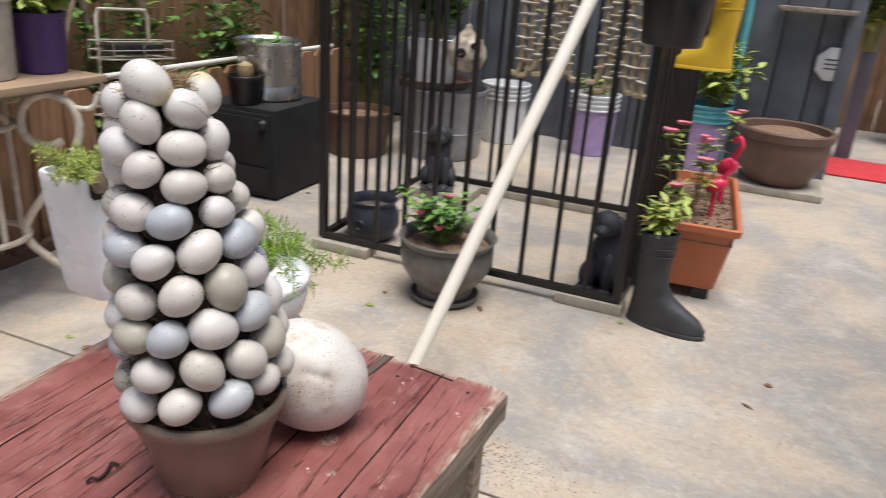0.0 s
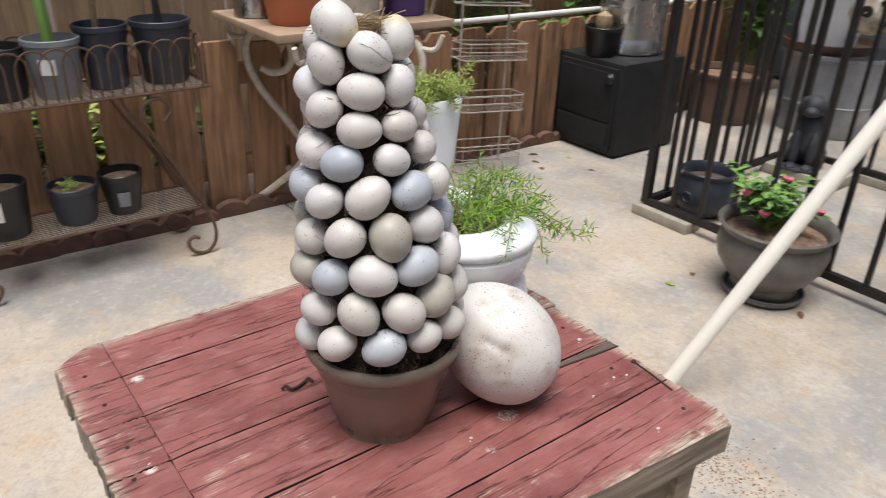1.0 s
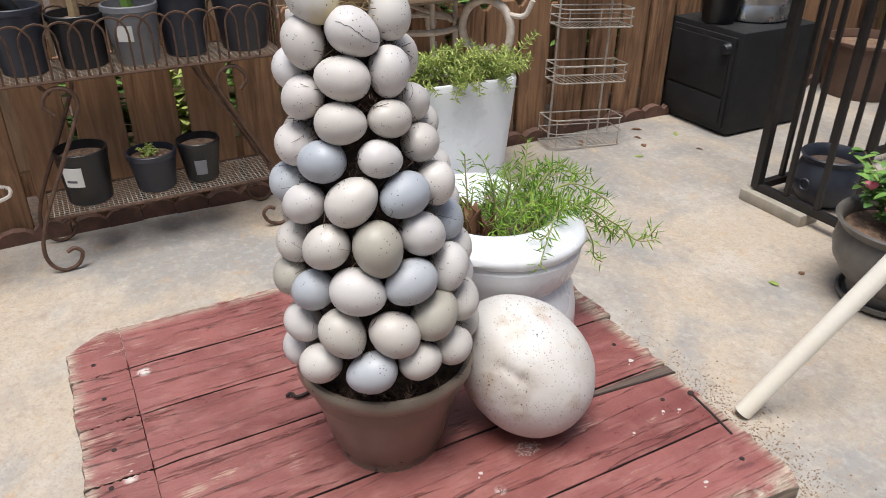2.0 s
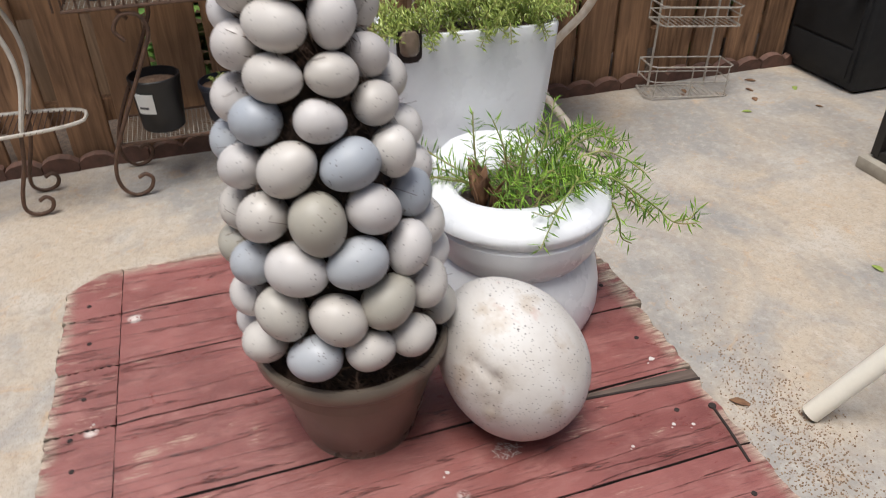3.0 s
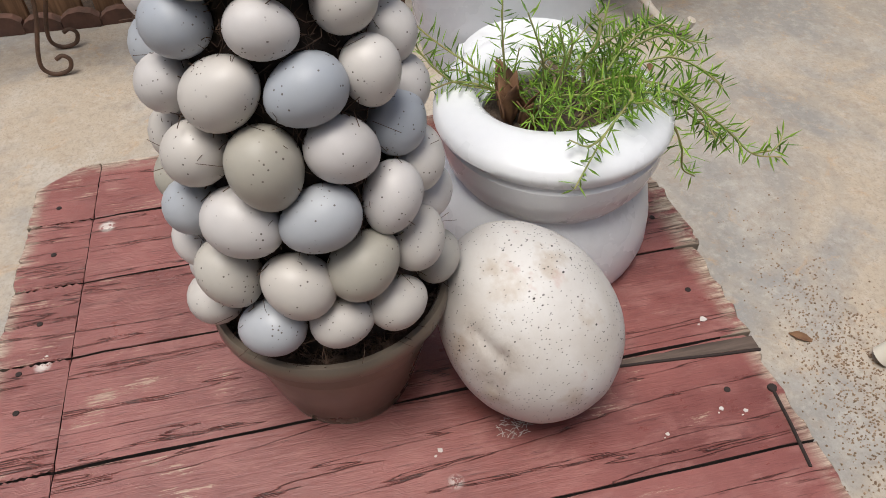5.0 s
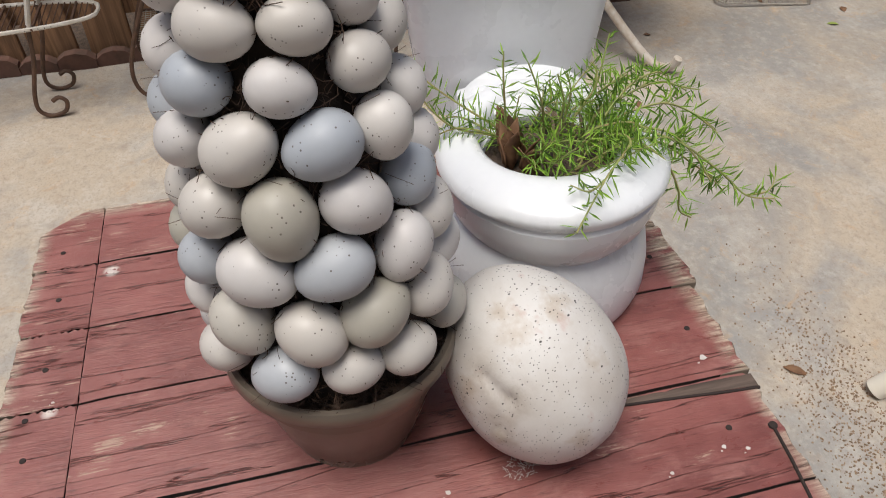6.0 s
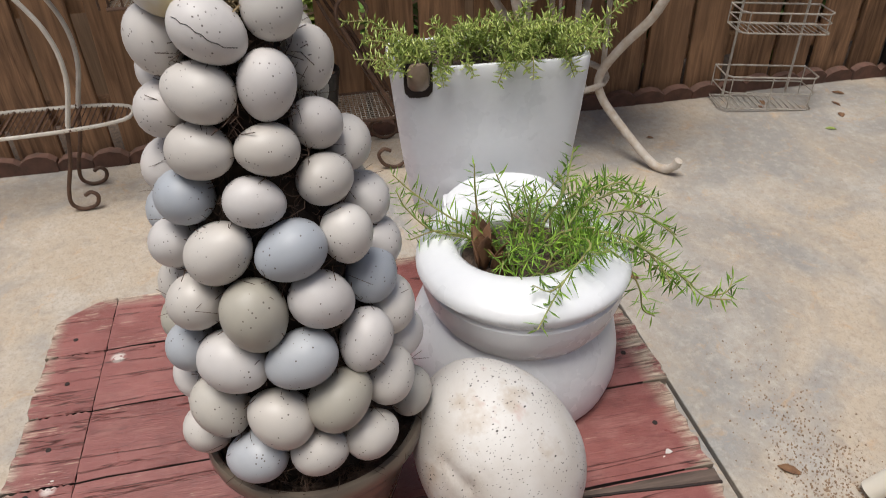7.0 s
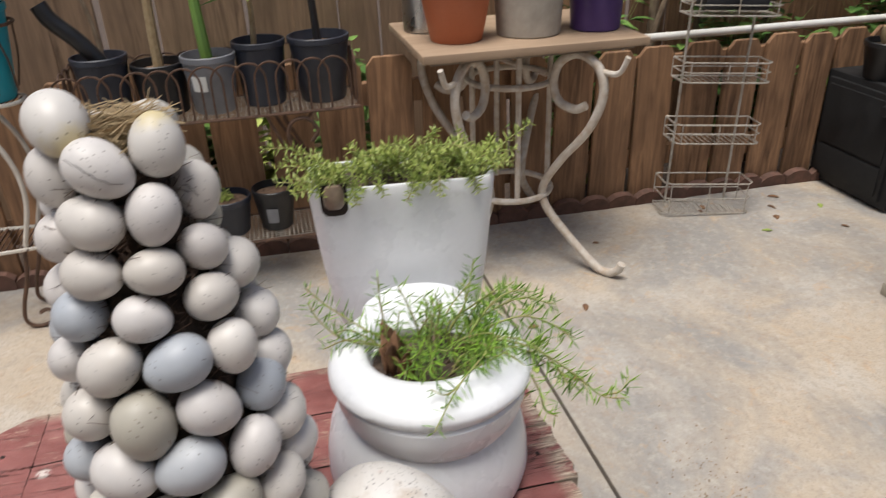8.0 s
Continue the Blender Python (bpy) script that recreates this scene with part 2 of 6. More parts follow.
MULCH = mottled("bark_mulch", (0.16, 0.09, 0.055), (0.30, 0.20, 0.13), 60, 0.9, relief=1.0, fine=160, depth=0.006)
LEAF = leaf_material("moss_rose_green", (0.075, 0.175, 0.015), (0.28, 0.46, 0.05))
LEAF_Y = leaf_material("yellow_green_leaf", (0.20, 0.28, 0.05), (0.46, 0.52, 0.14))
LEAF_D = leaf_material("deep_green_leaf", (0.06, 0.15, 0.03), (0.19, 0.33, 0.07))
DRY = mottled("dry_leaf", (0.13, 0.06, 0.03), (0.24, 0.13, 0.065), 40, 0.8)
STEM = mottled("green_stem", (0.30, 0.38, 0.10), (0.34, 0.27, 0.12), 40, 0.6)
BARK = mottled("woody_stem", (0.17, 0.12, 0.075), (0.24, 0.18, 0.12), 30, 0.85, relief=0.5)
FENCE = wood("brown_fence_wood", (0.075, 0.037, 0.019), (0.43, 0.24, 0.125), "z", 1.0, 0.75, 0.5)
FENCE_B = wood("pale_fence_wood", (0.12, 0.072, 0.042), (0.39, 0.25, 0.15), "z", 1.0, 0.8, 0.4)
TERRA_EDGE = mottled("red_brown_edging", (0.17, 0.085, 0.06), (0.10, 0.06, 0.045), 25, 0.85, relief=0.6)
RUST = mottled("rusty_brown_metal", (0.085, 0.05, 0.034), (0.15, 0.085, 0.055), 50, 0.6, 0.35)
CREAM = mottled("cream_painted_metal", (0.66, 0.62, 0.55), (0.50, 0.45, 0.38), 30, 0.45, relief=0.1)
OFFWHITE = mottled("old_white_paint", (0.62, 0.57, 0.50), (0.45, 0.36, 0.27), 45, 0.55, relief=0.2)
WIRE = mottled("dull_wire", (0.50, 0.47, 0.41), (0.32, 0.27, 0.22), 60, 0.5, 0.15)
BLACKPOT = mottled("black_nursery_plastic", (0.008, 0.008, 0.009), (0.015, 0.015, 0.017), 15, 0.4, relief=0.1)
SLATEPOT = mottled("slate_nursery_plastic", (0.022, 0.025, 0.036), (0.035, 0.039, 0.052), 15, 0.42, relief=0.1)
GREYPOT = mottled("grey_nursery_plastic", (0.17, 0.175, 0.19), (0.23, 0.235, 0.25), 15, 0.5, relief=0.1)
LABEL = mottled("white_label", (0.74, 0.74, 0.71), (0.68, 0.68, 0.65), 30, 0.5)
LABEL_G = mottled("green_print", (0.16, 0.33, 0.13), (0.2, 0.36, 0.15), 30, 0.5)
INK = mottled("dark_print", (0.06, 0.06, 0.07), (0.09, 0.09, 0.1), 30, 0.5)
ORANGE = mottled("terracotta_plastic", (0.52, 0.155, 0.065), (0.46, 0.14, 0.06), 12, 0.5, relief=0.08)
BEIGE = mottled("beige_cement", (0.44, 0.40, 0.34), (0.33, 0.30, 0.25), 25, 0.85, relief=0.5)
PURPLE = mottled("purple_plastic", (0.07, 0.035, 0.15), (0.085, 0.045, 0.17), 15, 0.45)
STEEL = mottled("brushed_steel", (0.62, 0.61, 0.59), (0.5, 0.49, 0.47), 18, 0.28, 1.0, 0.05)
BOXBLACK = mottled("matt_black_box", (0.005, 0.005, 0.0055), (0.009, 0.009, 0.0095), 12, 0.7, relief=0.3)
TURQ = mottled("turquoise_plastic", (0.015, 0.36, 0.46), (0.02, 0.31, 0.41), 12, 0.4)
LEVER = mottled("brown_stone", (0.27, 0.20, 0.145), (0.16, 0.115, 0.08), 60, 0.35)
BOARD = wood("plywood_board", (0.27, 0.17, 0.10), (0.50, 0.36, 0.24), "y", 0.8, 0.7, 0.2)
POLEPAINT = mottled("cream_pole_paint", (0.88, 0.84, 0.74), (0.80, 0.74, 0.63), 10, 0.45)
PVC = mottled("white_pipe", (0.72, 0.71, 0.67), (0.62, 0.6, 0.55), 15, 0.4)


# ---- mesh helpers ----
def finish(name, bm, mat, parent=None, label="", smooth=True, angle=40):
    bmesh.ops.recalc_face_normals(bm, faces=bm.faces)
    me = bpy.data.meshes.new(name)
    bm.to_mesh(me)
    bm.free()
    for m in mat if isinstance(mat, (list, tuple)) else [mat]:
        me.materials.append(m)
    if smooth:
        me.shade_smooth()
        me.set_sharp_from_angle(angle=radians(angle))
    ob = new(name, me)
    if parent is not None:
        ob.parent = parent
    if label:
        ob["label"] = label
    return ob


def part(name, bm, mat, parent, label="", smooth=True, angle=40):
    return finish(name, bm, mat, parent, label, smooth, angle)


def share(name, ob, parent, m):
    """One more piece on the same mesh."""
    o = new(name, ob.data)
    o.parent, o.matrix_basis = parent, m
    return o


def thing(name, label, category, at=(0, 0, 0), rz=0.0, group="", kind="", rx=0.0, ry=0.0):
    e = new(name)
    e.empty_display_size = 0.1
    e.matrix_basis = pose(*at, rx, ry, rz)
    return tagged(e, label, category, group, kind)


def box(bm, lo, hi, bevel=0.0, m=None):
    c, s = [(a + b) / 2 for a, b in zip(lo, hi)], [abs(b - a) for a, b in zip(lo, hi)]
    r = bmesh.ops.create_cube(bm, size=1, matrix=(m or Matrix()) @ Matrix.LocRotScale(c, None, s))
    if bevel:
        edges = {e for v in r["verts"] for e in v.link_edges}
        bmesh.ops.bevel(bm, geom=list(edges), offset=bevel, segments=2, affect="EDGES", profile=0.6)
    return bm


def lathe(bm, profile, segs=32, sx=1.0, sy=1.0, at=(0, 0, 0), wobble=0.0, m=None):
    """Turns (radius, height) pairs round z. Ends with radius 0 close."""
    rings = []
    for r, z in profile:
        if r <= 1e-6:
            p = Vector((at[0], at[1], at[2] + z))
            rings.append([bm.verts.new(m @ p if m else p)])
            continue
        ring = []
        for i in range(segs):
            a = math.tau * i / segs
            k = 1 + wobble * noise.noise((math.cos(a) * 2, math.sin(a) * 2, z * 30))
            p = Vector((at[0] + r * k * sx * math.cos(a), at[1] + r * k * sy * math.sin(a), at[2] + z))
            ring.append(bm.verts.new(m @ p if m else p))
        rings.append(ring)
    for a, b in zip(rings, rings[1:]):
        for i in range(segs):
            j = (i + 1) % segs
            if len(a) == 1 and len(b) == 1:
                continue
            if len(a) == 1:
                bm.faces.new((a[0], b[j], b[i]))
            elif len(b) == 1:
                bm.faces.new((a[i], a[j], b[0]))
            else:
                bm.faces.new((a[i], a[j], b[j], b[i]))
    return bm


def spline(pts, n=8, closed=False):
    """A smooth curve through the points."""
    P = [Vector(p) for p in pts]
    if closed:
        P = [P[-1], *P, P[0], P[1]]
    else:
        P = [P[0] * 2 - P[1], *P, P[-1] * 2 - P[-2]]
    out = []
    for a, b, c, d in zip(P, P[1:], P[2:], P[3:]):
        for i in range(n):
            t = i / n
            out.append(0.5 * (2 * b + (c - a) * t + (2 * a - 5 * b + 4 * c - d) * t * t + (3 * b - a - 3 * c + d) * t ** 3))
    if not closed:
        out.append(P[-2])
    return out


def tube(bm, pts, r, segs=6, closed=False, taper=1.0):
    """A round bar along points."""
    P = [Vector(p) for p in pts]
    n, rings, side = len(P), [], None
    for i, p in enumerate(P):
        a, b = (P[i - 1], P[(i + 1) % n]) if closed else (P[max(i - 1, 0)], P[min(i + 1, n - 1)])
        d = (b - a).normalized()
        if side is None:
            side = d.orthogonal().normalized()
        side = (side - d * side.dot(d))
        side = side.normalized() if side.length > 1e-6 else d.orthogonal().normalized()
        up = d.cross(side)
        k = r * (1 + (taper - 1) * i / max(n - 1, 1))
        rings.append([bm.verts.new(p + side * k * math.cos(math.tau * j / segs) + up * k * math.sin(math.tau * j / segs)) for j in range(segs)])
    pairs = list(zip(rings, rings[1:])) + ([(rings[-1], rings[0])] if closed else [])
    for a, b in pairs:
        for j in range(segs):
            k = (j + 1) % segs
            bm.faces.new((a[j], a[k], b[k], b[j]))
    if not closed:
        bm.faces.new(rings[0][::-1])
        bm.faces.new(rings[-1])
    return bm


def bar(bm, a, b, r, segs=6):
    return tube(bm, [a, b], r, segs)


def needle(bm, p, d, length, width, mat=0):
    """A thin pointed leaf, folded along its middle."""
    d = d.normalized()
    s = d.orthogonal().normalized()
    u = d.cross(s)
    k = (p, p + d * length * 0.5 + s * width + u * width * 0.5, p + d * length + u * width * 0.4, p + d * length * 0.5 - s * width + u * width * 0.5)
    a, b, c, e = (bm.verts.new(q) for q in k)
    f = bm.verts.new(p + d * length * 0.5 - u * width * 0.4)
    for tri in ((a, b, f), (b, c, f), (c, e, f), (e, a, f)):
        bm.faces.new(tri).material_index = mat
    return bm


def sprig(bm, pts, r, leaf=0.016, width=0.0011, step=0.0045, rng=random, start=0.1, stemmat=1, per=2, spread=1.0):
    """A stem with needle leaves all round it."""
    P = spline(pts, 10)
    n0 = len(bm.faces)
    tube(bm, P, r, 5, taper=0.5)
    bm.faces.ensure_lookup_table()
    for f in bm.faces[n0:]:
        f.material_index = stemmat
    total = sum((b - a).length for a, b in zip(P, P[1:]))
    run, nextat, ang = 0.0, total * start, rng.random() * 6
    for a, b in zip(P, P[1:]):
        L = (b - a).length
        d = (b - a).normalized() if L > 0 else Vector((0, 0, 1))
        while nextat < run + L:
            p = a + d * (nextat - run)
            for k in range(per):
                ang += 2.4 + rng.uniform(-0.3, 0.3)
                s = d.orthogonal().normalized()
                out = s * math.cos(ang) + d.cross(s) * math.sin(ang)
                size = leaf * rng.uniform(0.65, 1.1) * (1.0 if nextat < total * 0.8 else 0.75)
                needle(bm, p, out * spread + d * rng.uniform(0.1, 0.6) + Vector((0, 0, 0.15)), size, width)
            nextat += step
        run += L
    return bm


def leaf_blade(bm, p, d, up, length, width, mat=0, sag=0.25):
    """A broad leaf of eight faces, folded and bent."""
    d = d.normalized()
    s = d.cross(up)
    s = s.normalized() if s.length > 1e-5 else d.orthogonal().normalized()
    u = s.cross(d)
    rows = []
    for t, w in ((0, 0.06), (0.3, 0.85), (0.6, 0.9), (0.85, 0.5), (1, 0.02)):
        c = p + d * length * t - u * sag * length * t * t
        rows.append([bm.verts.new(c - s * w * width + u * width * 0.25 * w), bm.verts.new(c), bm.verts.new(c + s * w * width + u * width * 0.25 * w)])
    for a, b in zip(rows, rows[1:]):
        for i in (0, 1):
            bm.faces.new((a[i], a[i + 1], b[i + 1], b[i])).material_index = mat
    return bm


def rectlabel(name, parent, r, a0, a1, z0, z1, mat, label="", taper=0.0, proud=0.0012):
    """A thin sticker wrapped on a round pot."""
    bm = bmesh.new()
    n, rows = 6, []
    for i in range(n + 1):
        a = a0 + (a1 - a0) * i / n
        rows.append([bm.verts.new((q * math.cos(a), q * math.sin(a), z)) for z, q in ((z0, r + proud), (z1, r + proud + taper), (z1, r + taper - 0.001), (z0, r - 0.001))])
    for a, b in zip(rows, rows[1:]):
        for i in range(4):
            bm.faces.new((a[i], b[i], b[(i + 1) % 4], a[(i + 1) % 4]))
    bm.faces.new(rows[0])
    bm.faces.new(rows[-1][::-1])
    return part(name, bm, mat, parent, label)


# ---- ground and patio ----
bm = bmesh.new()
box(bm, (-60, -60, -0.30), (60, 60, -0.02))
tagged(finish("ground", bm, SOIL), "bare earth ground round the patio", "ground", kind="structure")
patio = thing("floor", "stained tan and grey concrete patio floor with a joint", "floor", kind="structure")
for lo, hi in (((-2.11, -6, -0.12), (8, 1.351, 0.0)), ((-2.11, 1.359, -0.12), (8, 9, 0.0))):
    bm = bmesh.new()
    box(bm, lo, hi, 0.003)
    part("slab", bm, CONCRETE, patio, smooth=False)

# ---- wooden chest with the red top ----
chest = thing("wooden_chest", "low wooden chest with worn red painted plank top", "chest", (0, 0, 0))
rng = random.Random(4)
SEAMS = [-0.817, -0.712, -0.610, -0.509, -0.386, -0.266, -0.150]
TOP = 0.44
plank_top = 0.046


def plank(x0, x1, y0, y1, cut_a=0.0, cut_b=0.0, skew=0.0, cut_c=0.0):
    """One board of the top with chipped ends. cut: corner taken off at its far side, near the low and high y end."""
    bm = bmesh.new()
    n, outline = 14, []
    low, high = [], []
    for i in range(n + 1):
        t = i / n
        x = x0 + (x1 - x0) * t
        ca = cut_a * max(0, 1 - t * (x1 - x0) / 0.035) if cut_a else 0
        cb = cut_b * max(0, 1 - t * (x1 - x0) / 0.035) if cut_b else 0
        low.append((x, y0 + ca + rng.uniform(-1, 1) * (0.003 if y0 < 0.4 else 0.0003)))
        cb += cut_c * max(0, 1 - (1 - t) * (x1 - x0) / 0.03) ** 1.5
        high.append((x, y1 - cb + rng.uniform(-1, 1) * (0.0045 if y1 > 0.6 else 0.0003)))
    m = 22
    near = [(x1 + skew * (1 - j / m) + rng.uniform(-0.0012, 0.0004), y0 + (y1 - y0) * j / m) for j in range(1, m)]
    near = [p for p in near if p[1] < y1 - cut_c]
    far = [(x0 + rng.uniform(-0.0004, 0.0008), (y1 - cut_b) + (y0 + cut_a - y1 + cut_b) * j / m) for j in range(1, m)]
    if skew:
        low = [(x0 + (x + skew * t - x0), y) for (x, y), t in zip(low, [i / n for i in range(n + 1)])]
    outline = low + near + high[::-1] + far
    top = [bm.verts.new((x, y, TOP)) for x, y in outline]
    bot = [bm.verts.new((x, y, TOP - plank_top)) for x, y in outline]
    bm.faces.new(top)
    bm.faces.new(bot[::-1])
    for i in range(len(top)):
        j = (i + 1) % len(top)
        bm.faces.new((top[i], bot[i], bot[j], top[j])).material_index = 1
    edges = [e for e in bm.edges if all(v.co.z > TOP - 0.001 for v in e.verts) and len({f.material_index for f in e.link_faces}) == 2]
    bmesh.ops.bevel(bm, geom=edges, offset=0.0016, segments=1, affect="EDGES")
    for f in bm.faces:
        if abs(f.normal.z) < 0.9 and f.calc_center_median().z > TOP - 0.003:
            f.material_index = 1
        c = f.calc_center_median()
        # gap sides get near-black, not bare wood: the shade between planks is in the colour
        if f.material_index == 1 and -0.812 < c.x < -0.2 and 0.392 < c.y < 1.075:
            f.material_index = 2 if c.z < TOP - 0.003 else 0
    return part("plank", bm, [RED, BARE, DARKGAP], chest, smooth=False)


GROOVE = 0.451
for i, (a, b) in enumerate(zip(SEAMS, SEAMS[1:])):
    g = rng.uniform(0.0008, 0.0015)
    last = i == len(SEAMS) - 2
    right = 1.099 if i < 3 else 1.089
    sk = -0.055 if last else 0.0
    plank(a + g, b - g, 0.380, GROOVE - 0.0005, 0.05 if i == 0 else 0, 0, sk)
    plank(a + g, b - g, GROOVE + 0.0005, right + rng.uniform(-0.004, 0.004), 0, 0.03 if i == 0 else 0, sk * 0.9, 0.014 if last else 0.0)
# near-black board under the top, so the plank gaps look deep in shade
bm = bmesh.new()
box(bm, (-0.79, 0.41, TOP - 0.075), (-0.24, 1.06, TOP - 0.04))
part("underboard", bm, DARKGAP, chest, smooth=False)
for lo, hi in (((-0.785, 0.415, 0.0), (-0.745, 0.455, 0.405)), ((-0.785, 1.015, 0.0), (-0.745, 1.055, 0.405)), ((-0.255, 0.415, 0.0), (-0.215, 0.455, 0.405)), ((-0.215, 1.015, 0.0), (-0.175, 1.055, 0.405))):
    bm = bmesh.new()
    box(bm, lo, hi, 0.004)
    part("post", bm, BARE, chest)
for k in range(4):
    z0, z1 = 0.02 + k * 0.096, 0.112 + k * 0.096
    for lo, hi in (((-0.778, 0.455, z0), (-0.760, 1.015, z1)), ((-0.745, 0.425, z0), (-0.255, 0.443, z1)), ((-0.745, 1.028, z0), (-0.215, 1.046, z1))):
        bm = bmesh.new()
        box(bm, lo, hi, 0.002)
        part("side_board", bm, BARE, chest)
    bm = bmesh.new()
    box(bm, (-0.009, -0.30, z0), (0.009, 0.30, z1), 0.002, pose(-0.215, 0.735, 0, 0, 0, -4.1))
    part("side_board", bm, BARE, chest)

# ---- the egg tree ----
POT_AT = (-0.4335, 0.708, TOP)
tree = thing("egg_tree", "cone of cream and blue-grey eggs in brown plastic pot", "egg tree", POT_AT)
bm = bmesh.new()
lathe(bm, [(0, 0.004), (0.052, 0.004), (0.054, 0.0), (0.0595, 0.0), (0.0605, 0.012), (0.065, 0.018), (0.083, 0.090), (0.0865, 0.110), (0.0945, 0.113), (0.0974, 0.117), (0.0974, 0.127), (0.0955, 0.1305), (0.091, 0.1305), (0.088, 0.124), (0.085, 0.09)], 56)
part("pot", bm, TAUPE, tree, "taupe brown plastic pot with a rolled rim")
bm = bmesh.new()
lathe(bm, [(0.087, 0.112), (0.07, 0.118), (0.03, 0.122), (0, 0.122)], 40, wobble=0.03)
part("soil", bm, SOIL, tree, "dark soil")
LEAN = Vector((-0.083, -0.042, 1.0))


def tree_axis(z):
    k = z - 0.14
    return Vector((LEAN.x * k, LEAN.y * k, z))


def tree_radius(z):
    return float(np.interp(z, [0.164, 0.205, 0.25, 0.33, 0.40, 0.47, 0.51], [0.087, 0.0845, 0.0795, 0.0685, 0.054, 0.043, 0.040]))


bm = bmesh.new()
core = [(0.0, 0.10), (0.074, 0.11)] + [(tree_radius(z) - 0.014, z) for z in (0.15, 0.20, 0.25, 0.29, 0.33, 0.37, 0.41, 0.45)] + [(0.024, 0.482), (0, 0.478)]
lathe(bm, core, 28, wobble=0.10, m=Matrix(((1, 0, LEAN.x, -LEAN.x * 0.14), (0, 1, LEAN.y, -LEAN.y * 0.14), (0, 0, 1, 0), (0, 0, 0, 1))))
part("coir_core", bm, COIR, tree, "dark coir fibre core")
bm = bmesh.new()
rng = random.Random(11)
for _ in range(3400):
    z = rng.uniform(0.12, 0.47)
    a = rng.uniform(0, math.tau)
    c = tree_axis(z)
    r0 = tree_radius(z) * rng.uniform(0.72, 1.0)
    p = c + Vector((math.cos(a), math.sin(a), 0)) * r0
    d = Vector((math.cos(a) * 0.5 + rng.gauss(0, 0.7), math.sin(a) * 0.5 + rng.gauss(0, 0.7), rng.gauss(0, 0.7)))
    l = rng.uniform(0.006, 0.016)
    q = p + d.normalized() * l * 0.5
    e = q + (d.normalized() + Vector((rng.gauss(0, 0.6), rng.gauss(0, 0.6), rng.gauss(0, 0.6)))) * l * 0.5
    tube(bm, [p, q, e], 0.00034, 3)
for _ in range(520):
    # longer hairs that stick out of the gaps and lie over the shells
    z, a = rng.uniform(0.13, 0.47), rng.uniform(-2.2, 1.9)
    p = tree_axis(z) + Vector((math.cos(a), math.sin(a), 0)) * (tree_radius(z) + rng.uniform(-0.006, 0.006))
    d = Vector((math.cos(a) * 0.25 + rng.gauss(0, 0.6), math.sin(a) * 0.25 + rng.gauss(0, 0.6), rng.gauss(0, 0.8))).normalized()
    side = d.orthogonal().normalized() * rng.gauss(0, 0.35)
    l = rng.uniform(0.008, 0.022)
    tube(bm, [p, p + d * l * 0.35 + side * l * 0.25, p + d * l * 0.7 + side * l * 0.3, p + d * l], 0.00022, 3)
for _ in range(1100):
    a, r = rng.uniform(0, math.tau), 0.086 * math.sqrt(rng.uniform(0.55, 1))
    p = Vector((r * math.cos(a), r * math.sin(a), 0.12 + rng.uniform(0, 0.006)))
    d = Vector((rng.gauss(0, 1), rng.gauss(0, 1), rng.gauss(0.1, 0.3))).normalized()
    tube(bm, [p - d * 0.01, p + Vector((0, 0, 0.003)), p + d * rng.uniform(0.006, 0.014)], 0.0003, 3)
tagged(part("coir_fibre", bm, FIBRE, tree, "loose dark coir hairs", smooth=False), kind="stuff")
bm = bmesh.new()
for _ in range(420):
    a = rng.uniform(0, math.tau)
    r = rng.uniform(0.006, 0.032)
    p = tree_axis(0.490 + rng.uniform(-0.012, 0.012)) + Vector((r * math.cos(a), r * math.sin(a), 0))
    t = Vector((-math.sin(a), math.cos(a), rng.gauss(0, 0.22))) + Vector((rng.gauss(0, 0.4), rng.gauss(0, 0.4), rng.gauss(0.05, 0.15)))
    t = t.normalized() * rng.uniform(0.015, 0.034)
    tube(bm, [p - t, p + Vector((0, 0, rng.uniform(0, 0.006))), p + t], 0.00045, 3)
tagged(part("nest_straw", bm, STRAW, tree, "ring of dry straw on the top", smooth=False), kind="stuff")

egg_bm = bmesh.new()
prof = []
for i in range(15):
    u = math.pi * i / 14
    prof.append((max(0.0, 0.0204 * math.sin(u) * (1 + 0.09 * math.cos(u))), -0.0246 * math.cos(u)))
prof[0], prof[-1] = (0, prof[0][1]), (0, prof[-1][1])
lathe(egg_bm, prof, 22)
egg_meshes = {}
for key, mat in (("c", EGG), ("b", EGG_BLUE), ("o", EGG_OLIVE), ("t", EGG_TAN), ("y", EGG_YOLK)):
    me = bpy.data.meshes.new("egg")
    egg_bm.to_mesh(me)
    me.materials.append(mat)
    me.shade_smooth()
    egg_meshes[key] = me
egg_bm.free()
rng = random.Random(21)


def place_egg(z, theta, kind="c", tilt=0.0, out=0.0, size=1.0):
    a = radians(theta)
    c = tree_axis(z) + Vector((math.cos(a), math.sin(a), 0)) * (tree_radius(z) + out)
    nrm = Vector((math.cos(a), math.sin(a), 0.11)).normalized()
    tan = Vector((-math.sin(a), math.cos(a), 0))
    up = nrm.cross(tan)
    t = radians(tilt)
    long = tan * math.cos(t) + up * math.sin(t)
    if rng.random() < 0.5 and kind != "y":
        long = -long
    side = nrm.cross(long)
    e = new("egg", egg_meshes[kind])
    e.parent = tree
    e.matrix_basis = Matrix(((side.x, nrm.x, long.x, c.x), (side.y, nrm.y, long.y, c.y), (side.z, nrm.z, long.z, c.z), (0, 0, 0, 1))) @ Matrix.Diagonal((size, size, size * rng.uniform(0.97, 1.05), 1))
    return e


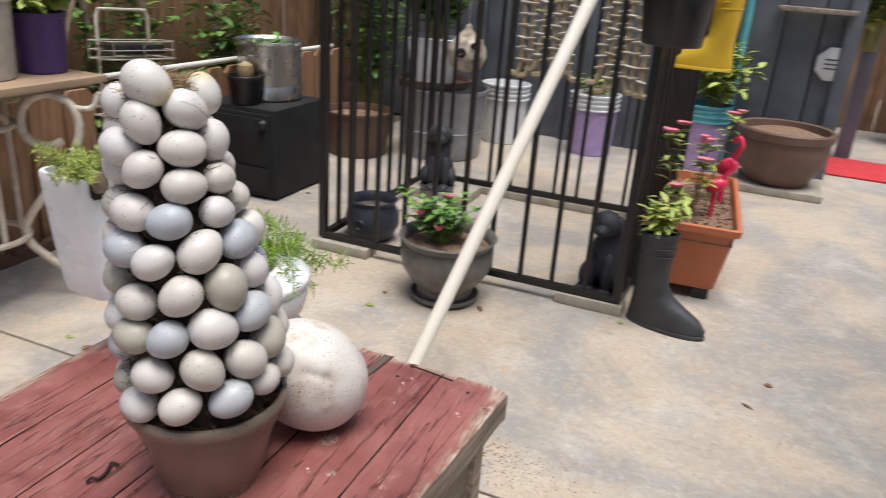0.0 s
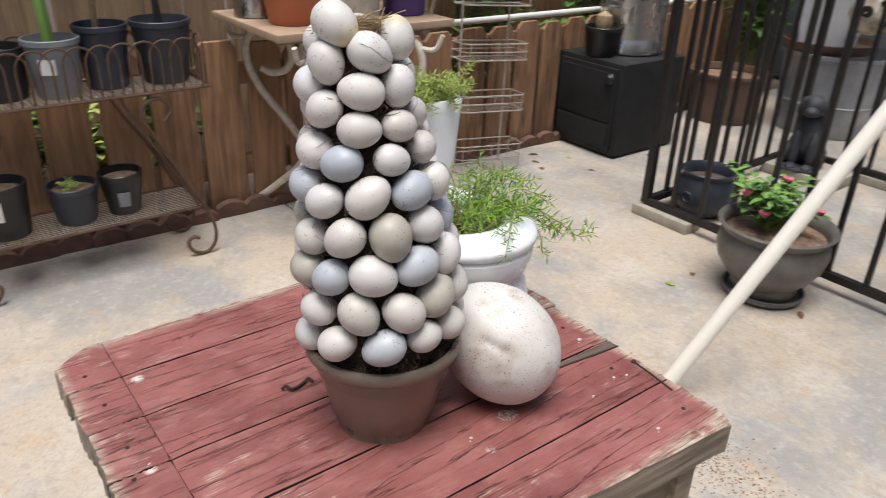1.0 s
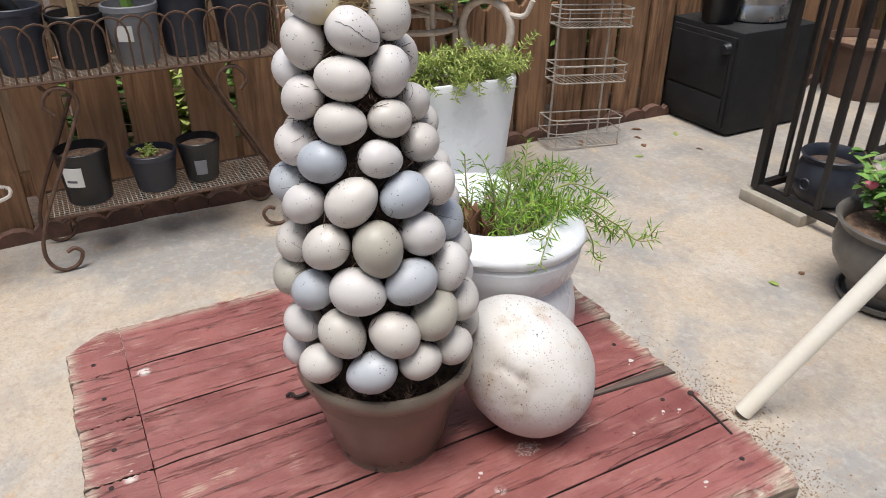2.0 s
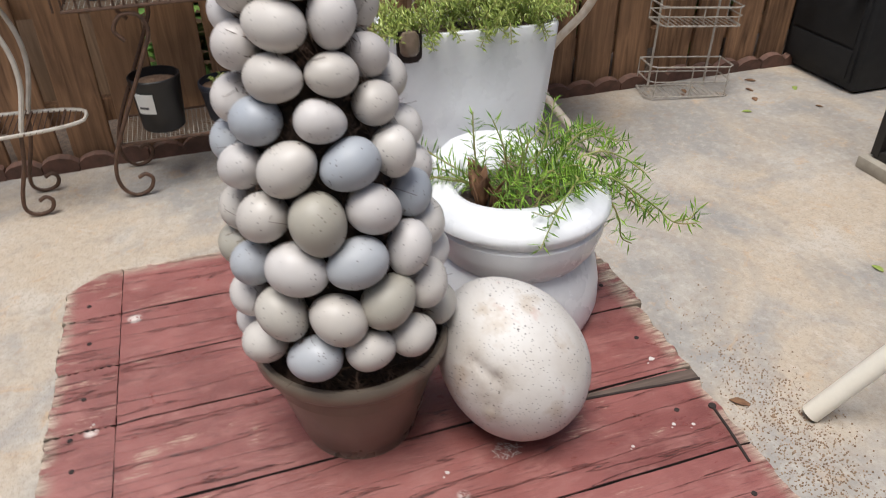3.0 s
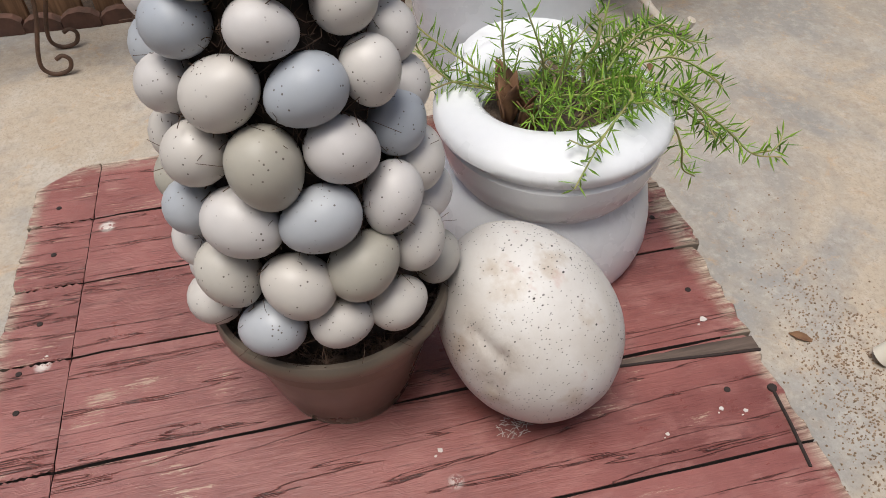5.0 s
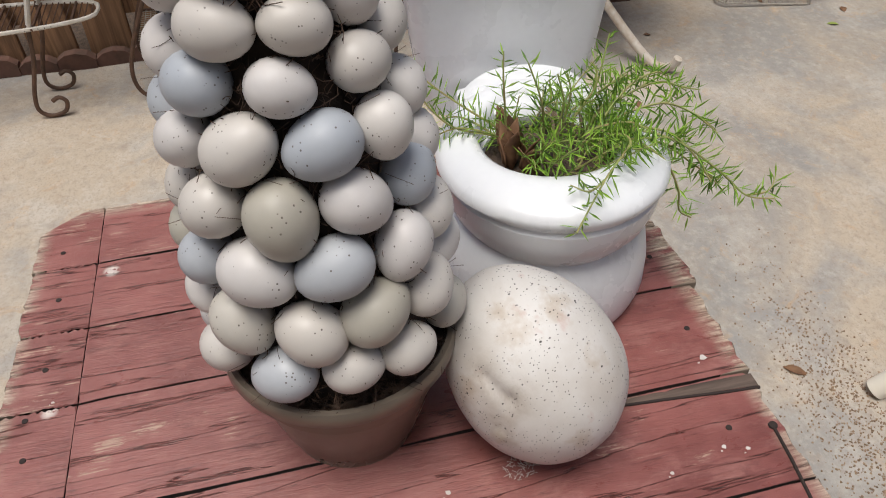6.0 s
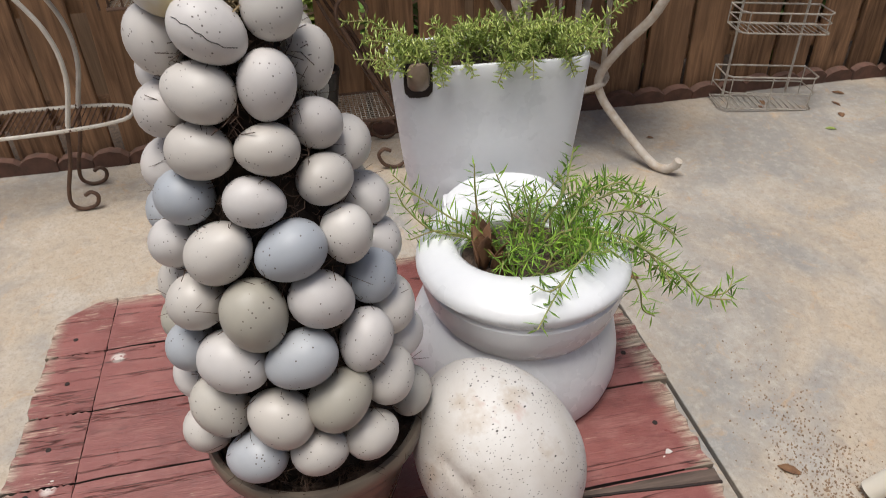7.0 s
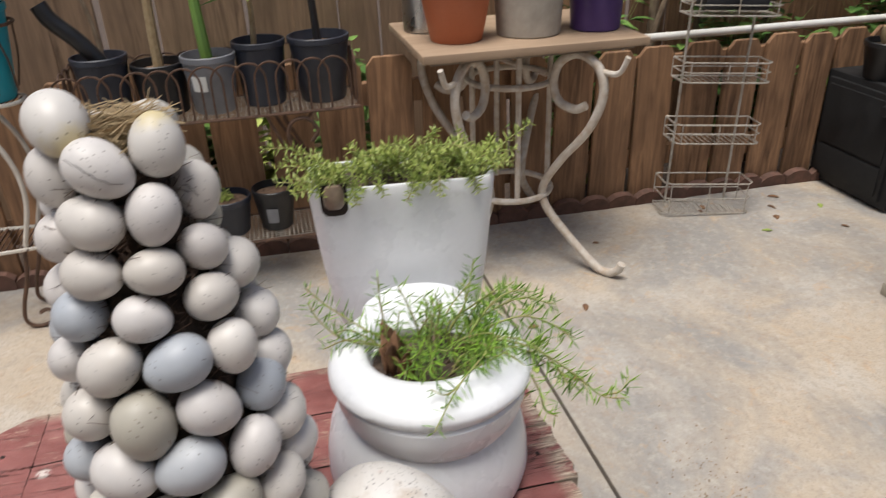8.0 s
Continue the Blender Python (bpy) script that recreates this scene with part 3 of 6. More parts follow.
def egg_row(*eggs):
    """Each egg: angle round the cone, height over the chest, millimetres proud of the cone, tilt, size and kind."""
    return [place_egg(z, theta, kind, tilt, proud / 1000, size) for theta, z, proud, tilt, size, kind in eggs]


# rows of eggs from the pot up, then the side turned to the fence
egg_row((-104, 0.150, 1.5, 0, 1.00, "c"), (-66, 0.163, 3.5, 30, 1.00, "c"), (-31, 0.163, 0.2, 20, 1.03, "b"), (3, 0.167, -2.2, 0, 0.93, "c"), (31, 0.167, 2.3, -5, 0.96, "c"), (72, 0.157, 0.4, 10, 0.95, "t"))
egg_row((-85, 0.195, 0.3, 0, 1.00, "c"), (-47, 0.204, 1.2, -50, 1.08, "t"), (-13, 0.203, -1.9, -35, 1.11, "c"), (19, 0.210, -0.5, 30, 1.10, "o"), (50, 0.205, 3.8, 35, 0.97, "c"))
egg_row((-98, 0.239, 4.0, 0, 1.00, "o"), (-69, 0.241, 2.4, 35, 0.99, "b"), (-34, 0.248, -1.6, -15, 1.13, "c"), (4, 0.252, -1.2, 15, 1.08, "b"), (40, 0.249, 3.7, 55, 0.99, "c"), (76, 0.215, 0.8, 0, 1.00, "c"))
egg_row((-95, 0.277, -0.0, 0, 1.00, "c"), (-55, 0.289, 1.4, 40, 1.04, "c"), (-16, 0.289, -1.8, -80, 1.16, "o"), (23, 0.292, -1.8, -35, 1.05, "c"), (70, 0.251, 2.7, 20, 1.01, "c"))
egg_row((-73, 0.326, 2.3, 30, 0.93, "c"), (-32, 0.334, -2.8, 40, 1.06, "c"), (12, 0.334, -1.3, 15, 1.04, "b"), (62, 0.287, 1.0, 40, 0.98, "b"), (82, 0.298, 2.5, 0, 1.00, "c"))
egg_row((-103, 0.334, 3.3, 0, 1.00, "b"), (-56, 0.368, 0.8, 15, 0.97, "b"), (-3, 0.370, -1.9, -15, 0.86, "c"), (46, 0.333, 6.2, 85, 0.93, "c"), (88, 0.332, 2.6, 0, 1.00, "c"))
egg_row((-94, 0.374, 1.3, 0, 1.00, "c"), (-35, 0.403, 0.4, 0, 0.94, "c"), (13, 0.403, 0.1, -10, 0.86, "c"), (48, 0.372, 1.8, -10, 0.90, "c"))
egg_row((-77, 0.420, 3.0, 45, 0.93, "c"), (-29, 0.441, -0.1, -10, 0.97, "c"), (24, 0.442, 1.1, 75, 0.93, "c"), (58, 0.407, 0.5, -40, 0.87, "c"), (88, 0.377, 3.9, 0, 1.00, "c"))
cracked = egg_row((-108, 0.439, 2.5, 0, 1.00, "c"), (-72, 0.468, 3.4, -65, 0.94, "c"), (-11, 0.478, -0.6, -35, 0.98, "c"), (82, 0.443, 0.9, 70, 0.89, "c"))[2]
for ends in ((-0.019, 0.020, 0.0014, 0.10),):
    bm = bmesh.new()
    line = []
    for i in range(13):
        z = ends[0] + (ends[1] - ends[0]) * i / 12
        x = ends[2] * math.sin(i * 0.5) + ends[3] * (z - ends[0]) + 0.0006 * math.sin(i * 2.3)
        r = 0.0204 * math.sqrt(max(0.0, 1 - (z / 0.0246) ** 2)) * (1 - 0.09 * z / 0.0246)
        line.append((x, math.sqrt(max(0.0, r * r - x * x)), z))
    tube(bm, line, 0.00024, 4)
    part("crack", bm, DARKGAP, cracked, "dark hairline crack")
egg_row((-60, 0.505, -3.7, -35, 1.06, "y"), (46, 0.488, 2.4, 80, 0.95, "y"))
for z, count in ((0.160, 7), (0.202, 7), (0.246, 6), (0.288, 6), (0.332, 5), (0.372, 4), (0.412, 4), (0.450, 3), (0.484, 2)):
    for i in range(count):
        place_egg(z + rng.uniform(-0.004, 0.004), 112 + 128 * (i + (0.3 if count % 2 else 0.6)) / count, rng.choice("cccbot"), rng.uniform(-35, 35), -0.004, rng.uniform(0.92, 1.02))

# ---- the big egg ----
bm = bmesh.new()
prof = [(0.0748 * math.sin(math.pi * i / 90) * (1 + 0.06 * math.cos(math.pi * i / 90)), -0.0896 * math.cos(math.pi * i / 90)) for i in range(91)]
prof[0], prof[-1] = (0, prof[0][1]), (0, prof[-1][1])
lathe(bm, prof, 132)
egg_turn = Vector((-math.cos(radians(30.4)) * math.cos(radians(38.5)), -math.sin(radians(30.4)) * math.cos(radians(38.5)), math.sin(radians(38.5)))).to_track_quat("Z", "Y").to_matrix().to_4x4()
# a creased dent in the shell
crease = [egg_turn.inverted() @ Vector((0.033, -0.056, 0.039)), egg_turn.inverted() @ Vector((0.055, -0.041, 0.030)), egg_turn.inverted() @ Vector((0.059, -0.047, 0.000))]
for v in bm.verts:
    v.co *= 1 + 0.012 * noise.noise(v.co * 22) + 0.005 * noise.noise(v.co * 60)
    for a, b in zip(crease, crease[1:]):
        t = max(0.0, min(1.0, (v.co - a).dot(b - a) / (b - a).length_squared))
        v.co *= 1 - 0.040 * math.exp(-((v.co - a.lerp(b, t)).length / 0.0060) ** 2)
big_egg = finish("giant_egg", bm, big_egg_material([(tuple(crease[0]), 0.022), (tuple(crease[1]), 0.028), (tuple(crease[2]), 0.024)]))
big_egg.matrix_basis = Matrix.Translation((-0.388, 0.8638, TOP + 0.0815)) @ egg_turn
tagged(big_egg, "large white stained egg with black specks on the red chest", "egg")

# ---- toilet shaped planter ----
toilet = thing("toilet_planter", "white miniature toilet planter standing on the red chest", "planter", (-0.573, 0.941, TOP), -5)


def oval(bm, profile, sx, sy, dx=0.0, segs=56):
    return lathe(bm, profile, segs, sx, sy, (dx, 0, 0))


bm = bmesh.new()
oval(bm, [(0, 0), (0.088, 0), (0.0965, 0.005), (0.100, 0.022), (0.0990, 0.048), (0.0945, 0.075), (0.086, 0.098), (0.075, 0.110), (0.06, 0.116), (0, 0.116)], 1.27, 1.20, -0.015)
box(bm, (-0.20, -0.075, 0.0), (-0.05, 0.075, 0.10), 0.02)
part("pedestal", bm, WHITE, toilet).location = (0.006, -0.006, 0)
bm = bmesh.new()
oval(bm, [(0, 0.08), (0.045, 0.082), (0.068, 0.088), (0.083, 0.100), (0.092, 0.116), (0.0965, 0.134), (0.0972, 0.149), (0.094, 0.1535), (0.06, 0.154), (0.05, 0.12), (0, 0.115)], 1.21, 1.12)
part("bowl", bm, WHITE, toilet)
bm = bmesh.new()
oval(bm, [(0.058, 0.150), (0.093, 0.1545), (0.0985, 0.1565), (0.1015, 0.161), (0.101, 0.1665), (0.097, 0.172), (0.090, 0.1765), (0.082, 0.1795), (0.074, 0.1805), (0.067, 0.179), (0.062, 0.174), (0.060, 0.166), (0.058, 0.150)], 1.2, 1.125)
for v in bm.verts:
    # the hole sits towards the tank; the ring swells at front and back and dips at its sides
    r = math.hypot(v.co.x / 1.2, v.co.y / 1.125)
    c = v.co.x / 1.2 / r
    v.co.x -= 0.012 * max(0.0, min(1.0, (0.100 - r) / 0.04))
    if v.co.z > 0.158:
        v.co.z += 0.007 * c * c - 0.003
part("seat", bm, WHITE, toilet)
bm = bmesh.new()
oval(bm, [(0, 0.150), (0.054, 0.150), (0.060, 0.158), (0.060, 0.168), (0.052, 0.176), (0, 0.179)], 0.85, 1.15, -0.105, 40)
box(bm, (-0.175, -0.072, 0.10), (-0.11, 0.072, 0.146), 0.02)
part("hinge_cover", bm, WHITE, toilet)
bm = bmesh.new()
oval(bm, [(0.0, 0.152), (0.058, 0.154)], 1.2, 1.12, 0.0, 32)
part("soil", bm, SOIL, toilet)


def tank(bm):
    """A hollow tank with rounded corners, wider at the top; the lever notch is a separate dark plate."""
    n = 13
    def ring(z, hw, d0, d1, inset=0.0):
        r, out = 0.02, []
        hw, a, b = hw - inset, d0 + inset, d1 - inset
        for cx, cy, s in ((b - r, hw - r, 0), (a + r, hw - r, 90), (a + r, -hw + r, 180), (b - r, -hw + r, 270)):
            for k in range(6):
                t = radians(s + 90 * k / 5)
                out.append(bm.verts.new((cx + r * math.cos(t), cy + r * math.sin(t), z)))
        return out
    def bulge(t):
        return 0.094 + 0.0255 * t ** 0.6
    zs = [0.10 + 0.202 * i / n for i in range(n + 1)]
    rings = [ring(z, bulge(i / n), -0.275, -0.180 + 0.008 * i / n) for i, z in enumerate(zs)]
    rings.append(ring(0.305, bulge(1) - 0.0012, -0.2738, -0.1732))
    rings += [ring(z, bulge(1) - 0.006, -0.269, -0.178) for z in (0.305, 0.285)]
    for a, b in zip(rings, rings[1:]):
        for i in range(len(a)):
            j = (i + 1) % len(a)
            bm.faces.new((a[i], a[j], b[j], b[i]))
    bm.faces.new(rings[0][::-1])
    bm.faces.new(rings[-1])
    return bm


tank_part = part("tank", tank(bmesh.new()), WHITE, toilet)
tank_part.location.y = -0.003
bm = bmesh.new()
lathe(bm, [(0, 0), (0.0085, 0.0012), (0.0125, 0.006), (0.0132, 0.016), (0.0125, 0.026), (0.0085, 0.0315), (0, 0.033)], 20, 0.5, 1.0)
# no cut in the tank: a thin near-black plate stands for the notch's shade
lathe_cut = bmesh.new()
lathe(lathe_cut, [(0, 0), (0.011, 0.001), (0.0160, 0.007), (0.0168, 0.02), (0.0165, 0.042), (0, 0.043)], 24, 0.06, 1.0)
notch = part("notch", lathe_cut, DARKGAP, tank_part, "thin dark plate painted as the shaded notch in the tank rim")
notch.matrix_basis = pose(-0.1715, -0.087, 0.271)
lever = part("lever", bm, LEVER, tank_part, "small brown stone flush lever")
lever.matrix_basis = pose(-0.1690, -0.087, 0.281)
bm = bmesh.new()
box(bm, (-0.266, -0.109, 0.28), (-0.181, 0.109, 0.294), 0.003)
part("tank_soil", bm, SOIL, toilet)

# ---- plants in the planter ----
def shoot(parent, pts, r, leaf, width, step, rng, start, mats):
    bm = bmesh.new()
    sprig(bm, pts, r, leaf, width, step, rng, start)
    return part("shoot", bm, mats, parent, smooth=False)


def bowl_plant():
    rng = random.Random(5)
    c = Vector((-0.573, 0.941, TOP + 0.154))
    e = thing("moss_rose", "trailing green moss rose with needle leaves in the bowl", "plant", c)
    mats = [LEAF, STEM]
    for _ in range(30):
        a, r = rng.uniform(0, math.tau), 0.054 * math.sqrt(rng.random())
        p = Vector((r * math.cos(a), r * math.sin(a) + 0.006, 0))
        lean = Vector((0.45 * math.cos(a) + 0.15, 0.6 * math.sin(a) + 0.45, 0))
        h = rng.uniform(0.025, 0.06)
        q = p + lean * h * 0.6 + Vector((rng.gauss(0, 0.006), rng.gauss(0, 0.006), h * 0.6))
        t = q + lean * h * rng.uniform(0.5, 1.1) + Vector((rng.gauss(0, 0.008), rng.gauss(0, 0.008), h * rng.uniform(0.15, 0.5)))
        shoot(e, [p, q, t], 0.0012, 0.024, 0.00105, 0.0052, rng, 0.2, mats)
    # tall upright shoots and long trailing ones
    for dx, dy, pts in (
        (-0.01, -0.045, ((0, 0, 0.04), (0.0, -0.004, 0.085), (-0.004, -0.004, 0.115))),
        (0.0, -0.01, ((0, 0, 0.04), (0.004, -0.008, 0.075), (0.0, -0.02, 0.108))),
        (0.01, 0.0, ((0, 0, 0.04), (0.004, 0.002, 0.07), (0.002, -0.006, 0.10))),
        (0.0, 0.01, ((0, 0, 0.04), (0.0, 0.004, 0.07), (-0.004, 0.0, 0.09))),
        (-0.02, 0.03, ((0, 0, 0.03), (-0.004, 0.02, 0.06), (-0.02, 0.035, 0.105))),
        (-0.03, 0.03, ((0, 0, 0.03), (0.0, 0.03, 0.05), (0.01, 0.05, 0.07))),
        (-0.02, -0.04, ((0, -0.01, 0.02), (-0.012, -0.05, 0.03), (-0.02, -0.075, 0.055), (-0.03, -0.085, 0.075))),
        (-0.02, -0.04, ((0, -0.01, 0.02), (-0.01, -0.045, 0.03), (-0.015, -0.075, 0.02))),
        (-0.02, -0.04, ((0, -0.01, 0.02), (-0.02, -0.04, 0.035), (-0.03, -0.06, 0.03))),
        (0.01, 0.045, ((0, 0.01, 0.03), (0.03, 0.06, 0.03), (0.055, 0.105, 0.0), (0.07, 0.13, -0.022), (0.083, 0.153, -0.021))),
        (0.0, 0.045, ((0, 0.01, 0.03), (0.005, 0.06, 0.048), (0.01, 0.10, 0.032), (0.014, 0.125, 0.012))),
        (-0.02, 0.045, ((0, 0.01, 0.03), (0.0, 0.05, 0.052), (-0.005, 0.08, 0.052), (-0.01, 0.11, 0.035))),
        (0.01, 0.05, ((0, 0.01, 0.025), (0.02, 0.05, 0.02), (0.03, 0.085, -0.005), (0.04, 0.11, -0.022))),
        (0.02, 0.04, ((0, 0.01, 0.03), (0.04, 0.01, 0.05), (0.08, -0.03, 0.044), (0.108, -0.064, 0.014))),
        (0.02, 0.045, ((0, 0.01, 0.03), (0.03, 0.045, 0.02), (0.045, 0.062, -0.01), (0.045, 0.07, -0.04), (0.046, 0.085, -0.052))),
        (0.01, 0.045, ((0, 0.01, 0.03), (0.025, 0.055, 0.036), (0.045, 0.085, 0.01), (0.05, 0.10, -0.014))),
        (0.0, 0.04, ((0, 0.01, 0.035), (-0.012, 0.04, 0.062), (-0.022, 0.07, 0.066), (-0.03, 0.09, 0.055))),
        (-0.025, -0.035, ((0, -0.012, 0.025), (-0.012, -0.04, 0.045), (-0.03, -0.07, 0.065), (-0.04, -0.09, 0.085))),
        (0.02, 0.0, ((0, 0, 0.03), (0.03, 0.01, 0.05), (0.04, 0.012, 0.06))),
        (0.01, 0.03, ((0, 0, 0.03), (0.02, 0.03, 0.05), (0.035, 0.05, 0.045))),
    ):
        p = Vector((dx, dy, 0))
        way = [p, *(p + Vector(q) for q in pts)]
        shoot(e, way, 0.0015, 0.025, 0.00105, 0.0052, rng, 0.15, mats)
        if (way[-1] - p).length > 0.11 and dy > 0:
            # short side shoots along the trailing stems
            for k in range(1, len(way) - 1):
                for s in ((-1) ** k,):
                    a, d = way[k], (way[k + 1] - way[k]).normalized()
                    side = Vector((-d.y * s, d.x * s, rng.uniform(0.1, 0.8)))
                    l = rng.uniform(0.016, 0.034)
                    shoot(e, [a, a + (d + side * 0.5) * l * 0.6, a + (d * 0.8 + side) * l], 0.0012, 0.022, 0.00105, 0.005, rng, 0.2, mats)
    # woody bits at the foot of the shoots
    for k in range(7):
        a = rng.uniform(0, math.tau)
        bm = bmesh.new()
        tube(bm, spline([(0.02 * math.cos(a), 0.02 * math.sin(a), 0.0), (0.035 * math.cos(a), 0.035 * math.sin(a), 0.02), (0.05 * math.cos(a + 0.3), 0.05 * math.sin(a + 0.3), 0.026)], 4), 0.0016, 5)
        part("woody_stem", bm, BARK, e)


bowl_plant()
rng = random.Random(9)
for k in range(10):
    bm = bmesh.new()
    a = radians(rng.uniform(0, 360))
    leaf_blade(bm, Vector((0, 0, 0)), Vector((0.5 * math.cos(a), 0.5 * math.sin(a), 1.0)), Vector((math.cos(a), math.sin(a), 0.2)), rng.uniform(0.025, 0.042), 0.0095, 0, rng.uniform(0.7, 1.3))
    ob = finish("dry_leaf", bm, DRY)
    ob.location = (-0.573 + rng.uniform(-0.02, 0.035), 0.941 - rng.uniform(0.03, 0.052), TOP + 0.155)
    ob.modifiers.new("thickness", "SOLIDIFY").thickness = 0.0008
    tagged(ob, "curled dry brown leaf caught in the bowl planter", "leaf", "dry leaves")


def tank_plant():
    rng = random.Random(8)
    c = toilet.matrix_basis @ Vector((-0.22, 0, 0.292))
    e = thing("moss_rose", "dense yellow-green moss rose filling the tank", "plant", c)
    for _ in range(100):
        p = Vector((rng.uniform(-0.04, 0.036), rng.uniform(-0.1, 0.1), 0))
        out = Vector((rng.gauss(0.25, 0.5), rng.gauss(0, 0.5) + 5.0 * p.y, 0))
        h = rng.uniform(0.022, 0.054) * (1.75 if rng.random() < 0.22 else 1)
        q = p + out * h * 0.4 + Vector((0, 0, h * 0.6))
        t = q + out * h * 0.5 + Vector((0, 0, h * rng.uniform(0.05, 0.5)))
        shoot(e, [p, q, t], 0.0012, 0.0145, 0.0015, 0.0036, rng, 0.2, [LEAF_Y, STEM])
    # shoots that hang over the two ends and the front of the tank
    for k in range(16):
        s = -1 if k < 6 else 1
        p = Vector((rng.uniform(-0.03, 0.034), s * rng.uniform(0.07, 0.098), 0))
        l = rng.uniform(0.03, 0.066)
        way = [p, p + Vector((0.1 * l, s * 0.5 * l, 0.022)), p + Vector((rng.uniform(-0.1, 0.5) * l, s * l, 0.022 + rng.uniform(-0.012, 0.016)))]
        shoot(e, way, 0.0012, 0.0145, 0.0015, 0.0036, rng, 0.2, [LEAF_Y, STEM])
    for k in range(9):
        p = Vector((0.036, rng.uniform(-0.09, 0.09), 0.004))
        way = [p, p + Vector((0.018, 0, 0.016)), p + Vector((0.032, rng.gauss(0, 0.01), rng.uniform(-0.008, 0.01)))]
        shoot(e, way, 0.0012, 0.0145, 0.0015, 0.0036, rng, 0.2, [LEAF_Y, STEM])


tank_plant()

# ---- fences ----
rng = random.Random(2)
fence = thing("fence_front", "low brown picket fence of uneven dog-eared boards", "fence", kind="structure")


def board(parent, y, w, x, h, mat, th=0.018, ear=0.03, z0=0.02, name="board"):
    bm = bmesh.new()
    pts = [(-w / 2, z0), (w / 2, z0), (w / 2, h - ear), (w / 2 - ear * 0.8, h), (-w / 2 + ear * 0.8, h), (-w / 2, h - ear)]
    a = [bm.verts.new((-th / 2, p, q)) for p, q in pts]
    b = [bm.verts.new((th / 2, p, q)) for p, q in pts]
    bm.faces.new(a[::-1])
    bm.faces.new(b)
    for i in range(6):
        j = (i + 1) % 6
        bm.faces.new((a[i], a[j], b[j], b[i]))
    bmesh.ops.bevel(bm, geom=list(bm.edges), offset=0.0025, segments=1, affect="EDGES")
    ob = part(name, bm, mat, parent, smooth=False)
    ob.matrix_basis = pose(x, y, 0, rng.uniform(-1.2, 1.2), 0, rng.uniform(-1, 1))
    return ob


y = -2.6
while y < 3.9:
    w = rng.uniform(0.118, 0.142)
    board(fence, y + w / 2, w, -2.14 + rng.uniform(-0.004, 0.004), (0.59 if y < 1.3 else 0.55) + rng.uniform(-0.012, 0.012), FENCE)
    y += w + rng.uniform(0.014, 0.034)
for z in (0.12, 0.44):
    bm = bmesh.new()
    box(bm, (-2.19, -2.7, z), (-2.152, 3.95, z + 0.07), 0.004)
    part("rail", bm, FENCE, fence)
back = thing("fence_back", "tall weathered brown board fence behind the low pickets", "fence", kind="structure")
y = -3.0
while y < 5.0:
    w = rng.uniform(0.13, 0.15)
    board(back, y + w / 2, w, -2.52 + rng.uniform(-0.005, 0.005), 1.78 + rng.uniform(-0.02, 0.02), FENCE_B if y < 1.4 else FENCE, ear=0.02)
    y += w + rng.uniform(0.004, 0.016)
for z in (0.3, 1.5):
    bm = bmesh.new()
    box(bm, (-2.57, -3.0, z), (-2.532, 5.0, z + 0.09), 0.004)
    part("rail", bm, FENCE, back)
edging = thing("edging", "scalloped red-brown garden edging along the fence foot", "edging", kind="structure")
bm = bmesh.new()
pts = [(-0.05, 0), (0.05, 0), (0.05, 0.035), (0.03, 0.05), (0, 0.056), (-0.03, 0.05), (-0.05, 0.035)]
a = [bm.verts.new((-0.014, p, q)) for p, q in pts]
b = [bm.verts.new((0.014, p, q)) for p, q in pts]
bm.faces.new(a[::-1])
bm.faces.new(b)
for i in range(7):
    bm.faces.new((a[i], a[(i + 1) % 7], b[(i + 1) % 7], b[i]))
first = part("scallop", bm, TERRA_EDGE, edging, smooth=False)
first.matrix_basis = pose(-2.108, -2.5, 0)
for k in range(1, 62):
    share("scallop", first, edging, pose(-2.108 + rng.uniform(-0.006, 0.006), -2.5 + 0.1015 * k, rng.uniform(-0.012, 0.002), rng.uniform(-4, 4), rng.uniform(-6, 10), rng.uniform(-4, 4)))
bm = bmesh.new()
tube(bm, [(-2.175, 1.75, 0.568), (-2.18, 2.6, 0.565), (-2.175, 3.9, 0.56)], 0.013, 12)
tagged(finish("pipe", bm, PVC), "white plastic pipe lying along the fence top", "pipe")


# ---- pots ----
def pot_profile(r0, r1, h, lip=0.006, th=0.003, soil=0.85):
    rs = r0 + (r1 - r0) * soil - th
    return [(0, 0.0), (r0 - 0.004, 0.0), (r0, 0.004), (r1, h - 0.018), (r1 + lip, h - 0.015), (r1 + lip, h - 0.002), (r1 + lip - 0.002, h), (r1 - th + lip * 0.3, h), (r1 - th, h - 0.01), (rs, h * soil)], rs


def make_pot(name, at, r0, r1, h, mat, label, soil=SOIL, lip=0.006, group="", rz=0.0, category="plant pot", fill=0.86, segs=36):
    e = thing(name, label, category, at, rz, group)
    prof, rs = pot_profile(r0, r1, h, lip, soil=fill)
    part("pot", lathe(bmesh.new(), prof, segs), mat, e)
    if soil:
        part("soil", lathe(bmesh.new(), [(rs + 0.001, h * fill - 0.004), (rs * 0.6, h * fill + 0.003), (0, h * fill)], 24, wobble=0.05), soil, e)
    return e


